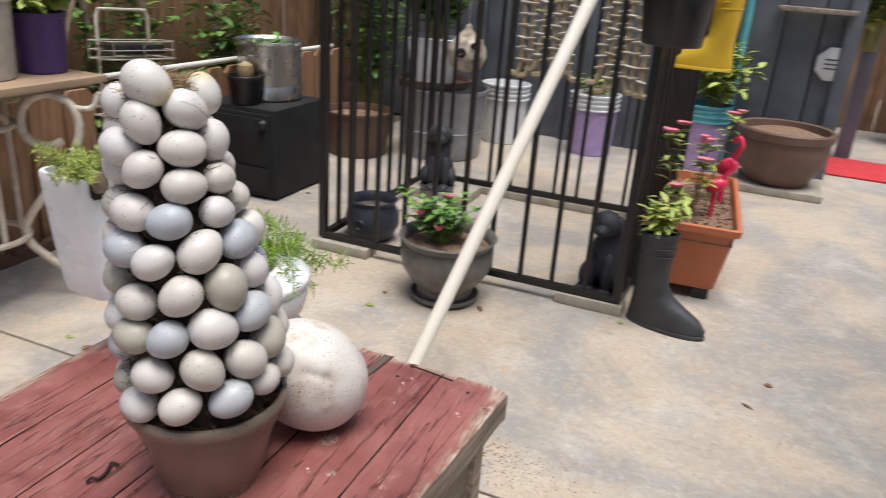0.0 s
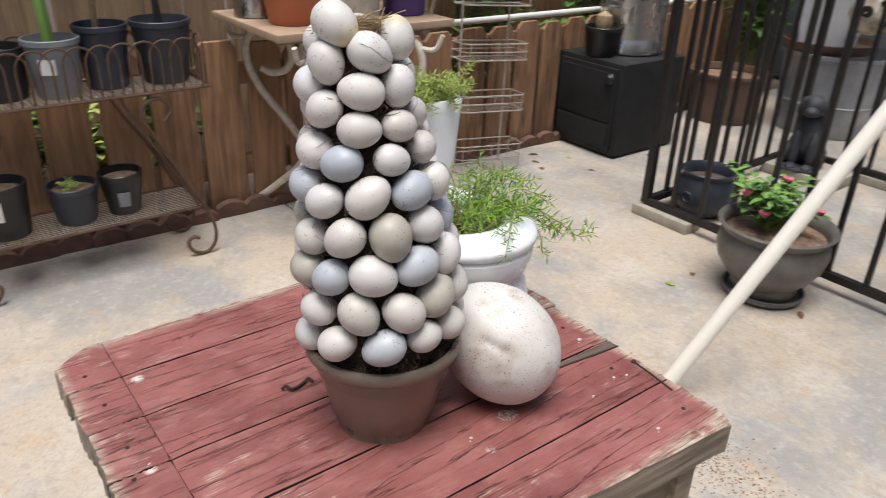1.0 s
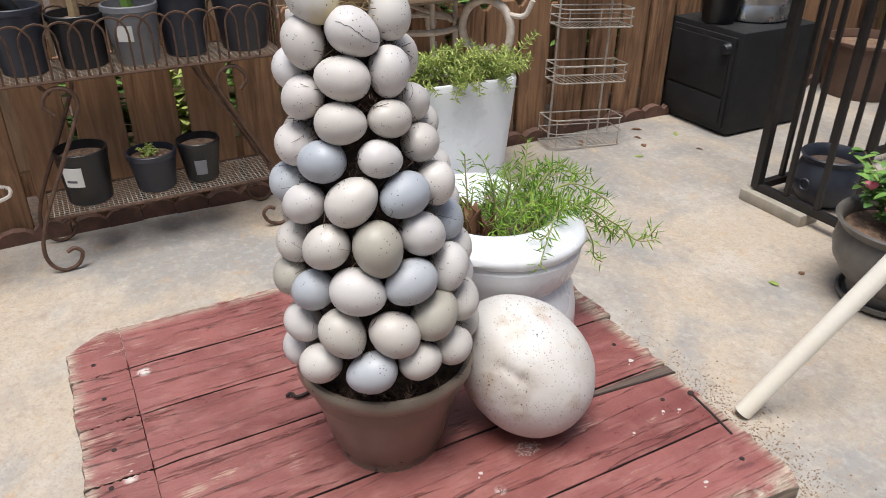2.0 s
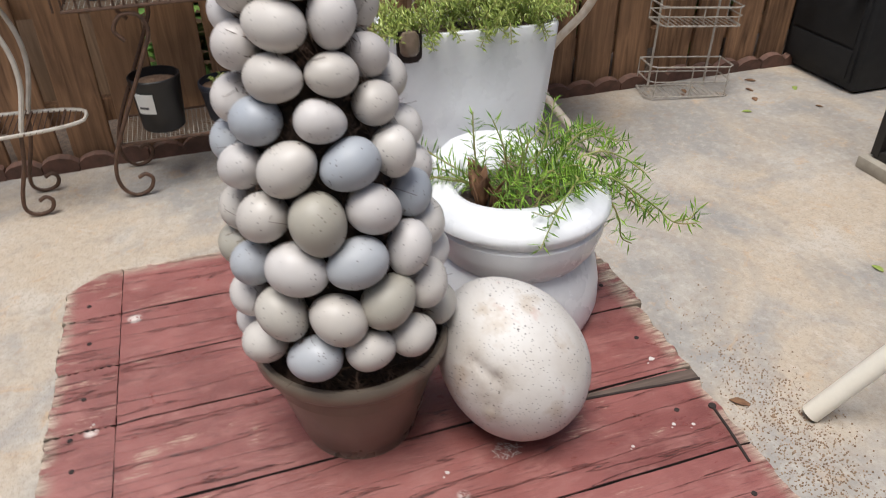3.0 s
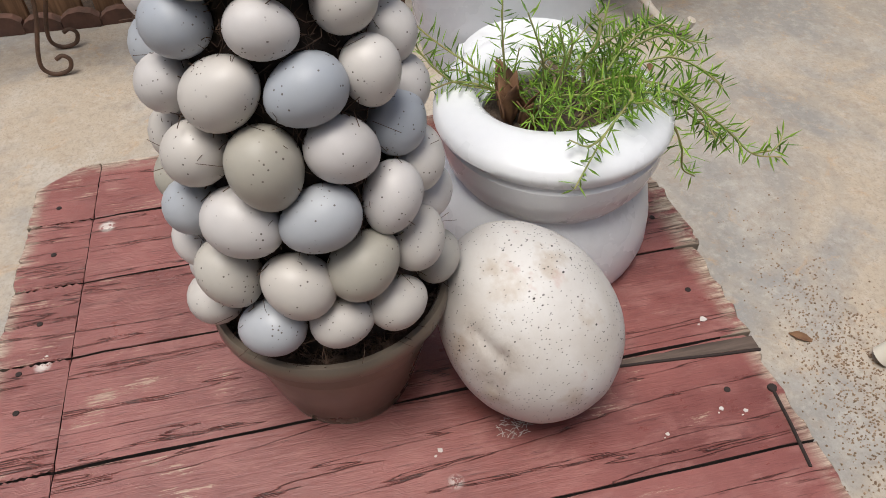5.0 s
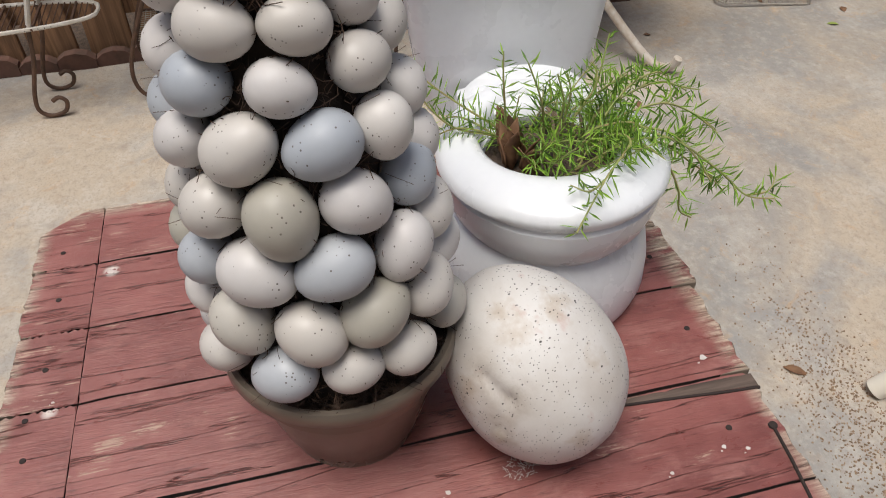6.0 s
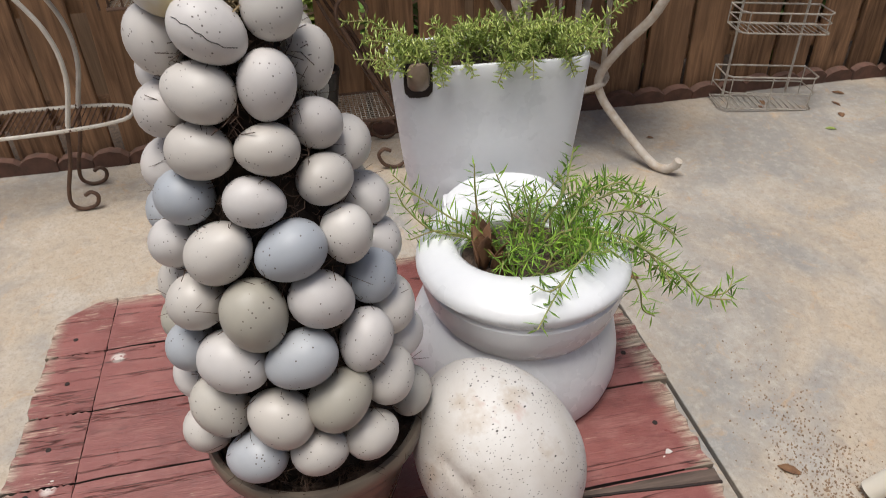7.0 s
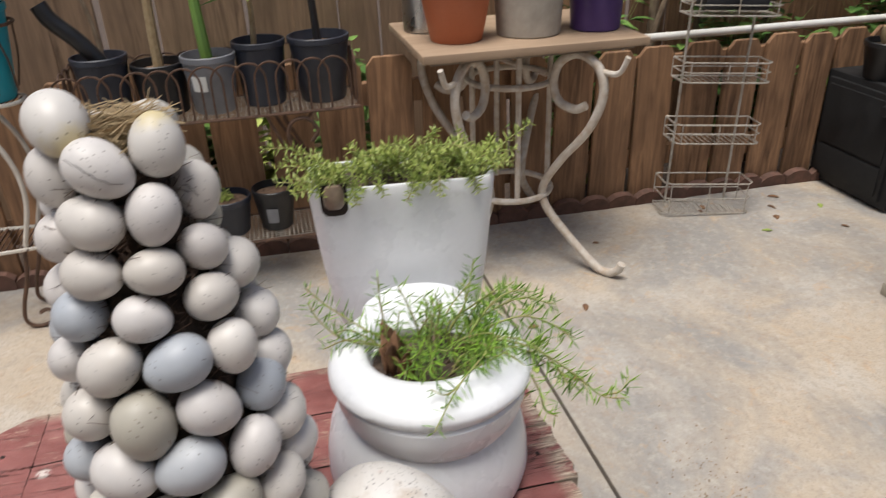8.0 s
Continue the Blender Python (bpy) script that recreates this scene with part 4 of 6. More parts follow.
def stalk(name, at, height, r, mat, label, leaves=0, leaf_mat=LEAF_D, lean=(0, 0), seed=0, size=0.08, width=0.014, start=0.5, category="plant"):
    """A single stem with broad leaves towards the top."""
    rng = random.Random(seed)
    bm = bmesh.new()
    pts = [Vector((lean[0] * t * t, lean[1] * t * t, height * t)) + Vector((rng.gauss(0, 0.004), rng.gauss(0, 0.004), 0)) for t in (0, 0.25, 0.5, 0.75, 1)]
    P = spline(pts, 5)
    tube(bm, P, r, 8, taper=0.6)
    for f in bm.faces:
        f.material_index = 1
    for k in range(leaves):
        p = P[int((start + (1 - start) * rng.random()) * (len(P) - 1))]
        a = rng.uniform(0, math.tau)
        leaf_blade(bm, p, Vector((math.cos(a), math.sin(a), rng.uniform(0.1, 1.0))), Vector((0, 0, 1)), size * rng.uniform(0.7, 1.2), width * rng.uniform(0.8, 1.2), 0, rng.uniform(0.1, 0.5))
    ob = finish(name, bm, [leaf_mat, mat])
    ob.location = at
    return tagged(ob, label, category)


def bush(name, at, size, count, mat, label, seed, leaf=0.05, width=0.014, category="plant", flowers=0, flower_mat=None):
    """Many short stems with small leaves, uneven in outline."""
    rng = random.Random(seed)
    bm = bmesh.new()
    for k in range(count):
        a = rng.uniform(0, math.tau)
        tip = Vector((size[0] * math.cos(a) * rng.uniform(0.1, 1), size[1] * math.sin(a) * rng.uniform(0.1, 1), size[2] * rng.uniform(0.35, 1.0)))
        P = spline([Vector((tip.x * 0.15, tip.y * 0.15, 0)), Vector((tip.x * 0.5, tip.y * 0.5, tip.z * 0.65)), tip], 5)
        n0 = len(bm.faces)
        tube(bm, P, 0.0015, 4, taper=0.5)
        bm.faces.ensure_lookup_table()
        for f in bm.faces[n0:]:
            f.material_index = 1
        for j in range(7):
            p = P[rng.randrange(3, len(P))]
            b = rng.uniform(0, math.tau)
            leaf_blade(bm, p, Vector((math.cos(b), math.sin(b), rng.uniform(-0.2, 0.8))), Vector((0, 0, 1)), leaf * rng.uniform(0.6, 1.2), width * rng.uniform(0.7, 1.2), 0, 0.3)
        if k < flowers:
            for j in range(10):
                b = math.tau * j / 10 + rng.random()
                leaf_blade(bm, tip, Vector((math.cos(b), math.sin(b), 0.5)), Vector((0, 0, 1)), 0.022, 0.011, 2, -0.4)
    ob = finish(name, bm, [mat, STEM] + ([flower_mat] if flower_mat else []))
    ob.location = at
    return tagged(ob, label, category)


PINK = mottled("pink_petal", (0.60, 0.12, 0.20), (0.70, 0.26, 0.32), 80, 0.6)
HOTPINK = mottled("pink_plastic", (0.78, 0.03, 0.10), (0.7, 0.025, 0.09), 20, 0.35)
IRON = mottled("black_painted_iron", (0.009, 0.008, 0.008), (0.02, 0.016, 0.014), 40, 0.45, 0.1, 0.15)
STONE_GREY = mottled("grey_glazed_clay", (0.17, 0.155, 0.135), (0.095, 0.088, 0.08), 14, 0.5, relief=0.15)
CAST = mottled("dark_cast_stone", (0.022, 0.023, 0.028), (0.045, 0.046, 0.052), 30, 0.65, relief=0.4)
RUBBER = mottled("black_rubber", (0.02, 0.02, 0.022), (0.04, 0.04, 0.042), 12, 0.5, relief=0.1)
BLOCK = mottled("pale_block", (0.40, 0.36, 0.29), (0.28, 0.25, 0.20), 20, 0.9, relief=0.6)
BUCKET = mottled("white_bucket_plastic", (0.72, 0.73, 0.74), (0.62, 0.63, 0.63), 12, 0.4)
LILAC = mottled("lilac_paint", (0.36, 0.25, 0.47), (0.42, 0.31, 0.53), 14, 0.55)
TEAL = mottled("teal_paint", (0.09, 0.36, 0.42), (0.13, 0.42, 0.47), 14, 0.5)
SLATE_WALL = mottled("slate_blue_wall", (0.095, 0.105, 0.122), (0.135, 0.146, 0.166), 6, 0.6, relief=0.2)
BROWNTUB = mottled("brown_plastic_tub", (0.15, 0.085, 0.06), (0.11, 0.065, 0.045), 10, 0.55)
GALV = mottled("galvanised_tin", (0.36, 0.37, 0.39), (0.26, 0.27, 0.28), 12, 0.45, 0.6)
REDMAT = mottled("red_mat", (0.55, 0.035, 0.045), (0.45, 0.03, 0.035), 20, 0.9, relief=0.6)
ROPE = mottled("rope_fibre", (0.50, 0.41, 0.27), (0.33, 0.26, 0.16), 60, 0.9, relief=0.6)
GOURD = mottled("weathered_gourd", (0.60, 0.53, 0.42), (0.12, 0.075, 0.045), 16, 0.7, relief=0.4, fine=60)
YELLOW = mottled("yellow_rubber", (0.72, 0.47, 0.03), (0.64, 0.40, 0.025), 12, 0.4)

# ---- plant stand by the fence ----
stand = thing("plant_stand", "two-tier rusty wrought iron plant stand with wire shelves", "plant stand", (0, 0, 0))


def scroll_leg(x, y0, side):
    """An S-shaped leg: scroll under the upper shelf, out to the foot, and a curled foot."""
    path = [(0.085, 0.44), (0.065, 0.47), (0.09, 0.505), (0.13, 0.50), (0.145, 0.46), (0.12, 0.40), (0.06, 0.28), (0.005, 0.17), (-0.022, 0.09), (-0.018, 0.035), (0.012, 0.006), (0.05, 0.016), (0.066, 0.048), (0.05, 0.066), (0.03, 0.058)]
    return tube(bmesh.new(), spline([(x, y0 + side * a, z) for a, z in path], 6), 0.0055, 8)


for x in (-1.868, -2.062):
    for y0, side in ((0.342, 1), (0.986, -1)):
        part("leg", scroll_leg(x, y0, side), RUST, stand)
    bm = bmesh.new()
    tube(bm, spline([(x - 0.01, 0.79, 0.52), (x - 0.01, 0.83, 0.43), (x - 0.01, 0.90, 0.31), (x - 0.01, 0.968, 0.165)], 6), 0.0045, 6)
    part("brace", bm, RUST, stand)


def wire_shelf(z, x0, x1, y0, y1, step, parent, mat=WIRE, rim=0.0045, wire=0.0011):
    bm = bmesh.new()
    n = int((y1 - y0) / step)
    for i in range(1, n):
        y = y0 + (y1 - y0) * i / n
        tube(bm, [(x0, y, z + 0.001 * math.sin(i * 1.7)), (x1, y, z)], wire, 3)
    n = int((x1 - x0) / step)
    for i in range(1, n):
        x = x0 + (x1 - x0) * i / n
        tube(bm, [(x, y0, z + wire), (x, y1, z + wire)], wire, 3)
    grid = part("wire_shelf", bm, mat, parent, "dull wire mesh shelf")
    bm = bmesh.new()
    tube(bm, [(x0, y0, z), (x1, y0, z), (x1, y1, z), (x0, y1, z)], rim, 6, True)
    part("rim", bm, RUST, grid)


wire_shelf(0.158, -2.07, -1.875, 0.352, 0.985, 0.0125, stand)
wire_shelf(0.525, -2.085, -1.865, 0.30, 1.04, 0.0125, stand)
for x in (-1.865, -2.085):
    for i in range(13):
        y = 0.325 + 0.0545 * i
        bm = bmesh.new()
        P = [(x, y - 0.042, 0.525), (x, y - 0.042, 0.62)] + [(x, y - 0.042 * math.cos(math.pi * k / 8), 0.62 + 0.045 * math.sin(math.pi * k / 8)) for k in range(1, 8)] + [(x, y + 0.042, 0.62), (x, y + 0.042, 0.525)]
        tube(bm, P, 0.003, 5)
        part("hoop", bm, RUST, stand)
for k in range(3):
    for y in (0.302, 1.038):
        x = -1.92 - 0.055 * k
        bm = bmesh.new()
        P = [(x + 0.04, y, 0.525), (x + 0.04, y, 0.62)] + [(x + 0.04 * math.cos(math.pi * j / 8), y, 0.62 + 0.045 * math.sin(math.pi * j / 8)) for j in range(1, 8)] + [(x - 0.04, y, 0.62), (x - 0.04, y, 0.525)]
        tube(bm, P, 0.003, 5)
        part("hoop", bm, RUST, stand)

p = make_pot("nursery_pot", (-1.965, 0.466, 0.161), 0.058, 0.068, 0.152, BLACKPOT, "black nursery pot with white and green label", MULCH, 0.002, "pots on the stand")
rectlabel("label", p, 0.0665, radians(-52), radians(-8), 0.062, 0.118, LABEL, "white label", 0.0035)
rectlabel("print", p, 0.0678, radians(-50), radians(-10), 0.105, 0.117, LABEL_G, "green printed bar", 0.001)
rectlabel("print", p, 0.0674, radians(-46), radians(-22), 0.075, 0.082, INK, "dark printed bar", 0.0005)
p = make_pot("nursery_pot", (-1.965, 0.645, 0.161), 0.053, 0.066, 0.112, SLATEPOT, "short slate grey nursery pot with seedlings", MULCH, 0.003, "pots on the stand")
bush("seedlings", (-1.965, 0.645, 0.252), (0.045, 0.045, 0.03), 16, LEAF_Y, "tiny green seedlings in a slate pot", 3, 0.012, 0.004)
p = make_pot("nursery_pot", (-1.965, 0.778, 0.161), 0.045, 0.06, 0.125, BLACKPOT, "small tapered black pot with a small label", MULCH, 0.002, "pots on the stand")
rectlabel("label", p, 0.0515, radians(-28), radians(6), 0.03, 0.075, GREYPOT, "small grey label", 0.0055)
UP = 0.529
for x, y, r0, r1, h, mat, lab in (
    (-1.975, 0.392, 0.055, 0.067, 0.165, SLATEPOT, "dark slate nursery pot behind the wire hoops"),
    (-1.985, 0.532, 0.06, 0.068, 0.135, BLACKPOT, "low black nursery pot behind the wire hoops"),
    (-1.955, 0.662, 0.054, 0.068, 0.152, GREYPOT, "grey nursery pot with a white label"),
    (-1.985, 0.795, 0.056, 0.068, 0.172, SLATEPOT, "slate blue nursery pot behind the wire hoops"),
    (-1.975, 0.955, 0.062, 0.08, 0.175, SLATEPOT, "large dark blue nursery pot behind the wire hoops"),
):
    p = make_pot("nursery_pot", (x, y, UP), r0, r1, h, mat, lab, MULCH, 0.004, "pots on the stand")
    if mat is GREYPOT:
        rectlabel("label", p, 0.0615, radians(-45), radians(-8), 0.065, 0.105, LABEL, "white label", 0.0035)
stalk("potted_plant", (-1.98, 0.398, UP + 0.13), 0.45, 0.006, BARK, "thin bare branch in a slate pot", 6, LEAF_D, (-0.03, -0.12), 3)
stalk("potted_plant", (-1.99, 0.53, UP + 0.11), 0.5, 0.014, STRAW, "dry tan stalk in a black pot", 10, LEAF_Y, (0.0, 0.03), 4, 0.14, 0.016)
stalk("potted_plant", (-1.955, 0.665, UP + 0.12), 0.42, 0.016, LEAF_D, "thick green stalk in a grey pot", 10, LEAF_D, (-0.01, -0.02), 5, 0.15, 0.018, 0.35)
stalk("potted_plant", (-1.985, 0.79, UP + 0.14), 0.45, 0.008, STRAW, "pale stem with green leaves in a slate pot", 12, LEAF_Y, (0.0, -0.03), 6, 0.12, 0.016, 0.3)
stalk("black_tube", (-1.975, 0.952, UP + 0.14), 0.5, 0.011, BLACKPOT, "black plastic tube standing in a pot", 0, LEAF_D, (0.0, -0.05), 7, category="tube")
bm = bmesh.new()
tube(bm, spline([(-1.96, 0.41, UP + 0.13), (-1.955, 0.36, 0.735), (-1.95, 0.31, 0.79), (-1.95, 0.29, 0.83)], 6), 0.021, 12)
tagged(finish("black_pipe", bm, BLACKPOT), "bent black plastic pipe leaning from a pot", "pipe")

# ---- oval wire stand ----
stand2 = thing("wire_stand", "oval two-tier wire plant stand in cream and rust", "plant stand")
for x in (-1.845, -1.985):
    for y0, side in ((0.121, 1), (-0.22, -1)):
        bm = bmesh.new()
        tube(bm, spline([(x, y0 + side * a, z) for a, z in ((-0.07, 0.78), (-0.045, 0.64), (0.03, 0.50), (0.045, 0.38), (0.008, 0.24))], 6), 0.0065, 8)
        leg = part("leg", bm, CREAM, stand2)
        bm = bmesh.new()
        tube(bm, spline([(x, y0 + side * a, z) for a, z in ((0.008, 0.25), (-0.01, 0.16), (-0.04, 0.07), (-0.045, 0.025), (-0.02, 0.006), (0.015, 0.014), (0.026, 0.04), (0.012, 0.054), (-0.006, 0.046))], 6), 0.0055, 8)
        part("foot", bm, RUST, leg, "rusty curled foot")
for z, hy, hx in ((0.24, 0.33, 0.085), (0.615, 0.26, 0.085)):
    bm = bmesh.new()
    loop = [(-1.915 + hx * math.copysign(abs(math.cos(a)) ** 0.6, math.cos(a)), -0.05 + hy * math.sin(a), z) for a in [math.tau * i / 40 for i in range(40)]]
    tube(bm, loop, 0.005, 6, True)
    shelf = part("shelf_rim", bm, CREAM, stand2)
    bm = bmesh.new()
    for i in range(1, 46):
        t = -1 + 2 * i / 46
        w = hx * (1 - abs(t) ** 4) ** 0.5
        tube(bm, [(-1.915 - w, -0.05 + hy * t, z), (-1.915 + w, -0.05 + hy * t, z)], 0.0016 if i % 6 else 0.004, 4)
    tagged(part("wire_grid", bm, RUST, shelf), kind="stuff")
p = make_pot("turquoise_pot", (-1.915, 0.135, 0.62), 0.062, 0.088, 0.225, TURQ, "turquoise plastic pot on the wire stand", SOIL, 0.005)
bm = bmesh.new()
tube(bm, [(-1.915 + 0.098 * math.cos(a), 0.135 + 0.098 * math.sin(a), 0.80) for a in [math.tau * i / 32 for i in range(32)]], 0.004, 6, True)
for i in range(8):
    a = math.tau * i / 8
    tube(bm, spline([(-1.915 + r * math.cos(a + k), 0.135 + r * math.sin(a + k), z) for r, k, z in ((0.098, 0, 0.80), (0.088, 0.3, 0.72), (0.074, 0.6, 0.64))], 4), 0.0025, 5)
part("pot_basket", bm, RUST, stand2)
bush("potted_plant", (-1.915, 0.135, 0.81), (0.1, 0.1, 0.16), 22, LEAF_D, "leafy green plant in the turquoise pot", 12, 0.07, 0.016)

# ---- console table ----
CX, CY, CTOP = -1.935, 1.492, 0.68
console = thing("console_table", "white scrolled iron table with a plywood top", "table", (CX, CY, 0))
bm = bmesh.new()
box(bm, (-0.245, -0.307, CTOP - 0.022), (0.235, 0.308, CTOP), 0.003)
part("tabletop", bm, BOARD, console, "worn plywood top")
bm = bmesh.new()
box(bm, (-0.215, -0.28, CTOP - 0.034), (0.205, 0.28, CTOP - 0.022), 0.003)
part("apron", bm, BARE, console)
LEGPATH = ((0.395, 0.052), (0.385, 0.03), (0.355, 0.012), (0.31, 0.022), (0.22, 0.09), (0.135, 0.17), (0.122, 0.235), (0.18, 0.33), (0.26, 0.43), (0.30, 0.53), (0.285, 0.605), (0.225, 0.638), (0.165, 0.61), (0.145, 0.55), (0.165, 0.50), (0.215, 0.485), (0.25, 0.50))
for a in (37, -47, 143, 227):
    c, s_ = math.cos(radians(a)), math.sin(radians(a))
    bm = bmesh.new()
    tube(bm, spline([(r * c, r * s_, z) for r, z in LEGPATH], 6), 0.0125, 10)
    part("leg", bm, OFFWHITE, console)
    bm = bmesh.new()
    tube(bm, spline([(0.285 * c, 0.285 * s_, 0.60), (0.34 * c, 0.34 * s_, 0.60), (0.365 * c, 0.365 * s_, 0.645)], 5), 0.008, 8)
    part("scroll", bm, OFFWHITE, console)
    bm = bmesh.new()
    bar(bm, (0.115 * math.cos(radians(a + 40)), 0.115 * math.sin(radians(a + 40)), 0.20), (0.115 * math.cos(radians(a + 40)), 0.115 * math.sin(radians(a + 40)), 0.645), 0.0085, 8)
    part("upright", bm, OFFWHITE, console)
for z in (0.205, 0.545):
    bm = bmesh.new()
    tube(bm, [(0.125 * math.cos(math.tau * i / 32), 0.125 * math.sin(math.tau * i / 32), z) for i in range(32)], 0.0095, 8, True)
    part("ring", bm, OFFWHITE, console)
bm = bmesh.new()
tube(bm, spline([(-0.05, -0.10, 0.64), (0.03, -0.02, 0.60), (0.08, 0.05, 0.58), (0.02, 0.1, 0.55)], 5), 0.008, 8)
part("brace", bm, OFFWHITE, console)

p = make_pot("terracotta_pot", (-1.865, 1.315, CTOP), 0.07, 0.098, 0.165, ORANGE, "orange terracotta coloured pot on the plywood top", SOIL, 0.005, "pots on the table")
bm = bmesh.new()
lathe(bm, [(0.094, 0.128), (0.103, 0.13), (0.106, 0.165), (0.103, 0.17), (0.097, 0.168)], 36)
part("rim", bm, ORANGE, p)
p = make_pot("cement_pot", (-1.875, 1.522, CTOP), 0.088, 0.098, 0.225, BEIGE, "rough beige cement pot on the plywood top", SOIL, 0.003, "pots on the table")
p = make_pot("purple_pot", (-1.865, 1.715, CTOP), 0.068, 0.078, 0.175, PURPLE, "purple plastic pot with a blank white label", SOIL, 0.003, "pots on the table")
rectlabel("label", p, 0.0732, radians(-92), radians(-30), 0.118, 0.152, LABEL, "white label", 0.002)
p = make_pot("metal_can", (-2.03, 1.275, CTOP), 0.072, 0.072, 0.13, STEEL, "dull silver metal can on the plywood top", SOIL, 0.003, "pots on the table")
bush("potted_plant", (-1.865, 1.715, CTOP + 0.15), (0.16, 0.2, 0.17), 46, LEAF_Y, "spreading bright green plant in the purple pot", 31, 0.06, 0.017)
bush("potted_plant", (-2.03, 1.275, CTOP + 0.11), (0.09, 0.09, 0.12), 14, LEAF_D, "dark green plant in a metal can", 32, 0.06, 0.014)

# ---- wire shower caddy ----
caddy = thing("wire_caddy", "tall four-basket wire caddy leaning on the fence", "rack", (-2.0, 2.215, 0), -12, rx=-2.5, ry=-3)


def basket(z, hw, hd, h, parent):
    bm = bmesh.new()
    for k in range(3):
        q = z + h * k / 2
        P = [(hd - 0.02, -hw), (hd, -hw + 0.02), (hd, hw - 0.02), (hd - 0.02, hw), (-hd, hw), (-hd, -hw)]
        tube(bm, [(x, y, q) for x, y in P], 0.0028 if k != 1 else 0.0022, 5, True)
    b = part("basket", bm, WIRE, parent)
    bm = bmesh.new()
    for k in range(15):
        y = -hw + 2 * hw * (k + 0.5) / 15
        tube(bm, [(-hd, y, z), (hd, y, z)], 0.0014, 4)
    for x, y in ((hd, -hw + 0.02), (hd, hw - 0.02), (-hd, hw), (-hd, -hw), (hd, 0)):
        bar(bm, (x, y, z), (x, y, z + h), 0.002, 5)
    tagged(part("basket_floor", bm, WIRE, b), kind="stuff")


for z, hw, h in ((0.005, 0.150, 0.105), (0.250, 0.142, 0.062), (0.450, 0.142, 0.062), (0.655, 0.142, 0.062)):
    basket(z, hw, 0.062, h, caddy)
for y in (-0.105, 0.105):
    bm = bmesh.new()
    bar(bm, (-0.062, y, 0.0), (-0.062, y, 0.72), 0.0045, 8)
    part("upright", bm, WIRE, caddy)
bm = bmesh.new()
tube(bm, [(-0.062, -0.105, 0.70), (-0.062, -0.105, 0.80), (-0.062, -0.095, 0.825), (-0.062, 0.095, 0.825), (-0.062, 0.105, 0.80), (-0.062, 0.105, 0.70)], 0.006, 8)
part("handle", bm, OFFWHITE, caddy)
bm = bmesh.new()
box(bm, (-0.05, -0.10, 0.67), (0.045, 0.10, 0.705), 0.008)
tagged(part("tray", bm, BLACKPOT, caddy), "black plastic tray")

# ---- black box and pans ----
cab = thing("black_cabinet", "square matt black cabinet on the patio by the fence", "cabinet", (-1.958, 2.965, 0))
bm = bmesh.new()
box(bm, (-0.19, -0.205, 0.008), (0.19, 0.205, 0.412), 0.012)
body = part("body", bm, BOXBLACK, cab)
bm = bmesh.new()
box(bm, (-0.165, -0.217, 0.035), (0.165, -0.203, 0.39), 0.006)
part("front_panel", bm, BOXBLACK, cab)
for z0, z1 in ((0.05, 0.15), (0.16, 0.37)):
    bm = bmesh.new()
    box(bm, (-0.15, -0.223, z0), (0.15, -0.215, z1), 0.004)
    part("inset", bm, BOXBLACK, cab)
bm = bmesh.new()
lathe(bm, [(0, 0.022), (0.016, 0.022), (0.019, 0.018), (0.021, 0.004), (0.024, 0.0), (0, 0)], 20)
k = part("knob", bm, BLACKPOT, cab)
k.matrix_basis = pose(0.135, -0.222, 0.345, 90, 0, 0)
for x in (-0.15, 0.15):
    for y in (-0.17, 0.17):
        bm = bmesh.new()
        lathe(bm, [(0, 0), (0.015, 0), (0.017, 0.012), (0, 0.012)], 12, at=(x, y, 0))
        part("foot", bm, RUBBER, cab)
steel = thing("stock_pot", "shiny steel stock pot standing on the black cabinet", "stock pot", (-1.975, 3.02, 0.412))
part("pot", lathe(bmesh.new(), [(0, 0), (0.140, 0), (0.147, 0.007), (0.148, 0.06), (0.144, 0.066), (0.144, 0.072), (0.146, 0.245), (0.160, 0.252), (0.163, 0.262), (0.157, 0.265), (0.144, 0.252), (0.142, 0.20), (0, 0.195)], 56), STEEL, steel)
for sgn in (-1, 1):
    bm = bmesh.new()
    tube(bm, spline([(-0.04, sgn * 0.145, 0.20), (-0.036, sgn * 0.182, 0.208), (0.036, sgn * 0.182, 0.208), (0.04, sgn * 0.145, 0.20)], 5), 0.0045, 8)
    part("handle", bm, STEEL, steel)
bush("potted_plant", (-1.975, 3.02, 0.605), (0.11, 0.11, 0.085), 14, LEAF_D, "dark foliage growing in the stock pot", 44, 0.06, 0.015)
p = make_pot("nursery_pot", (-1.965, 2.822, 0.412), 0.062, 0.076, 0.125, BLACKPOT, "small black pot on the black cabinet", SOIL, 0.003)
bm = bmesh.new()
lathe(bm, [(0, 0), (0.024, 0.005), (0.036, 0.035), (0.032, 0.066), (0, 0.085)], 16, wobble=0.1)
cactus = finish("cactus", bm, STRAW)
cactus.location = (-1.965, 2.822, 0.515)
tagged(cactus, "small pale dried cactus in a black pot", "cactus")

# ---- leaning pole ----
bm = bmesh.new()
foot, way = Vector((-0.575, 1.559, 0.0)), Vector((0.2133, 0.4676, 0.8578)).normalized()
tube(bm, [foot + way * 0.010, foot + way * 0.9, foot + way * 1.80], 0.0185, 20)
pole = finish("wooden_pole", bm, POLEPAINT)
tagged(pole, "long cream painted pole leaning on the iron pen", "pole")

# ---- iron pen ----
pen = thing("iron_pen", "black iron bar pen standing on blocks with open floor", "fence")
PH = 1.60


def iron(lo, hi, name="bar"):
    bm = bmesh.new()
    box(bm, lo, hi, 0.0015)
    return part(name, bm, IRON, pen, smooth=False)


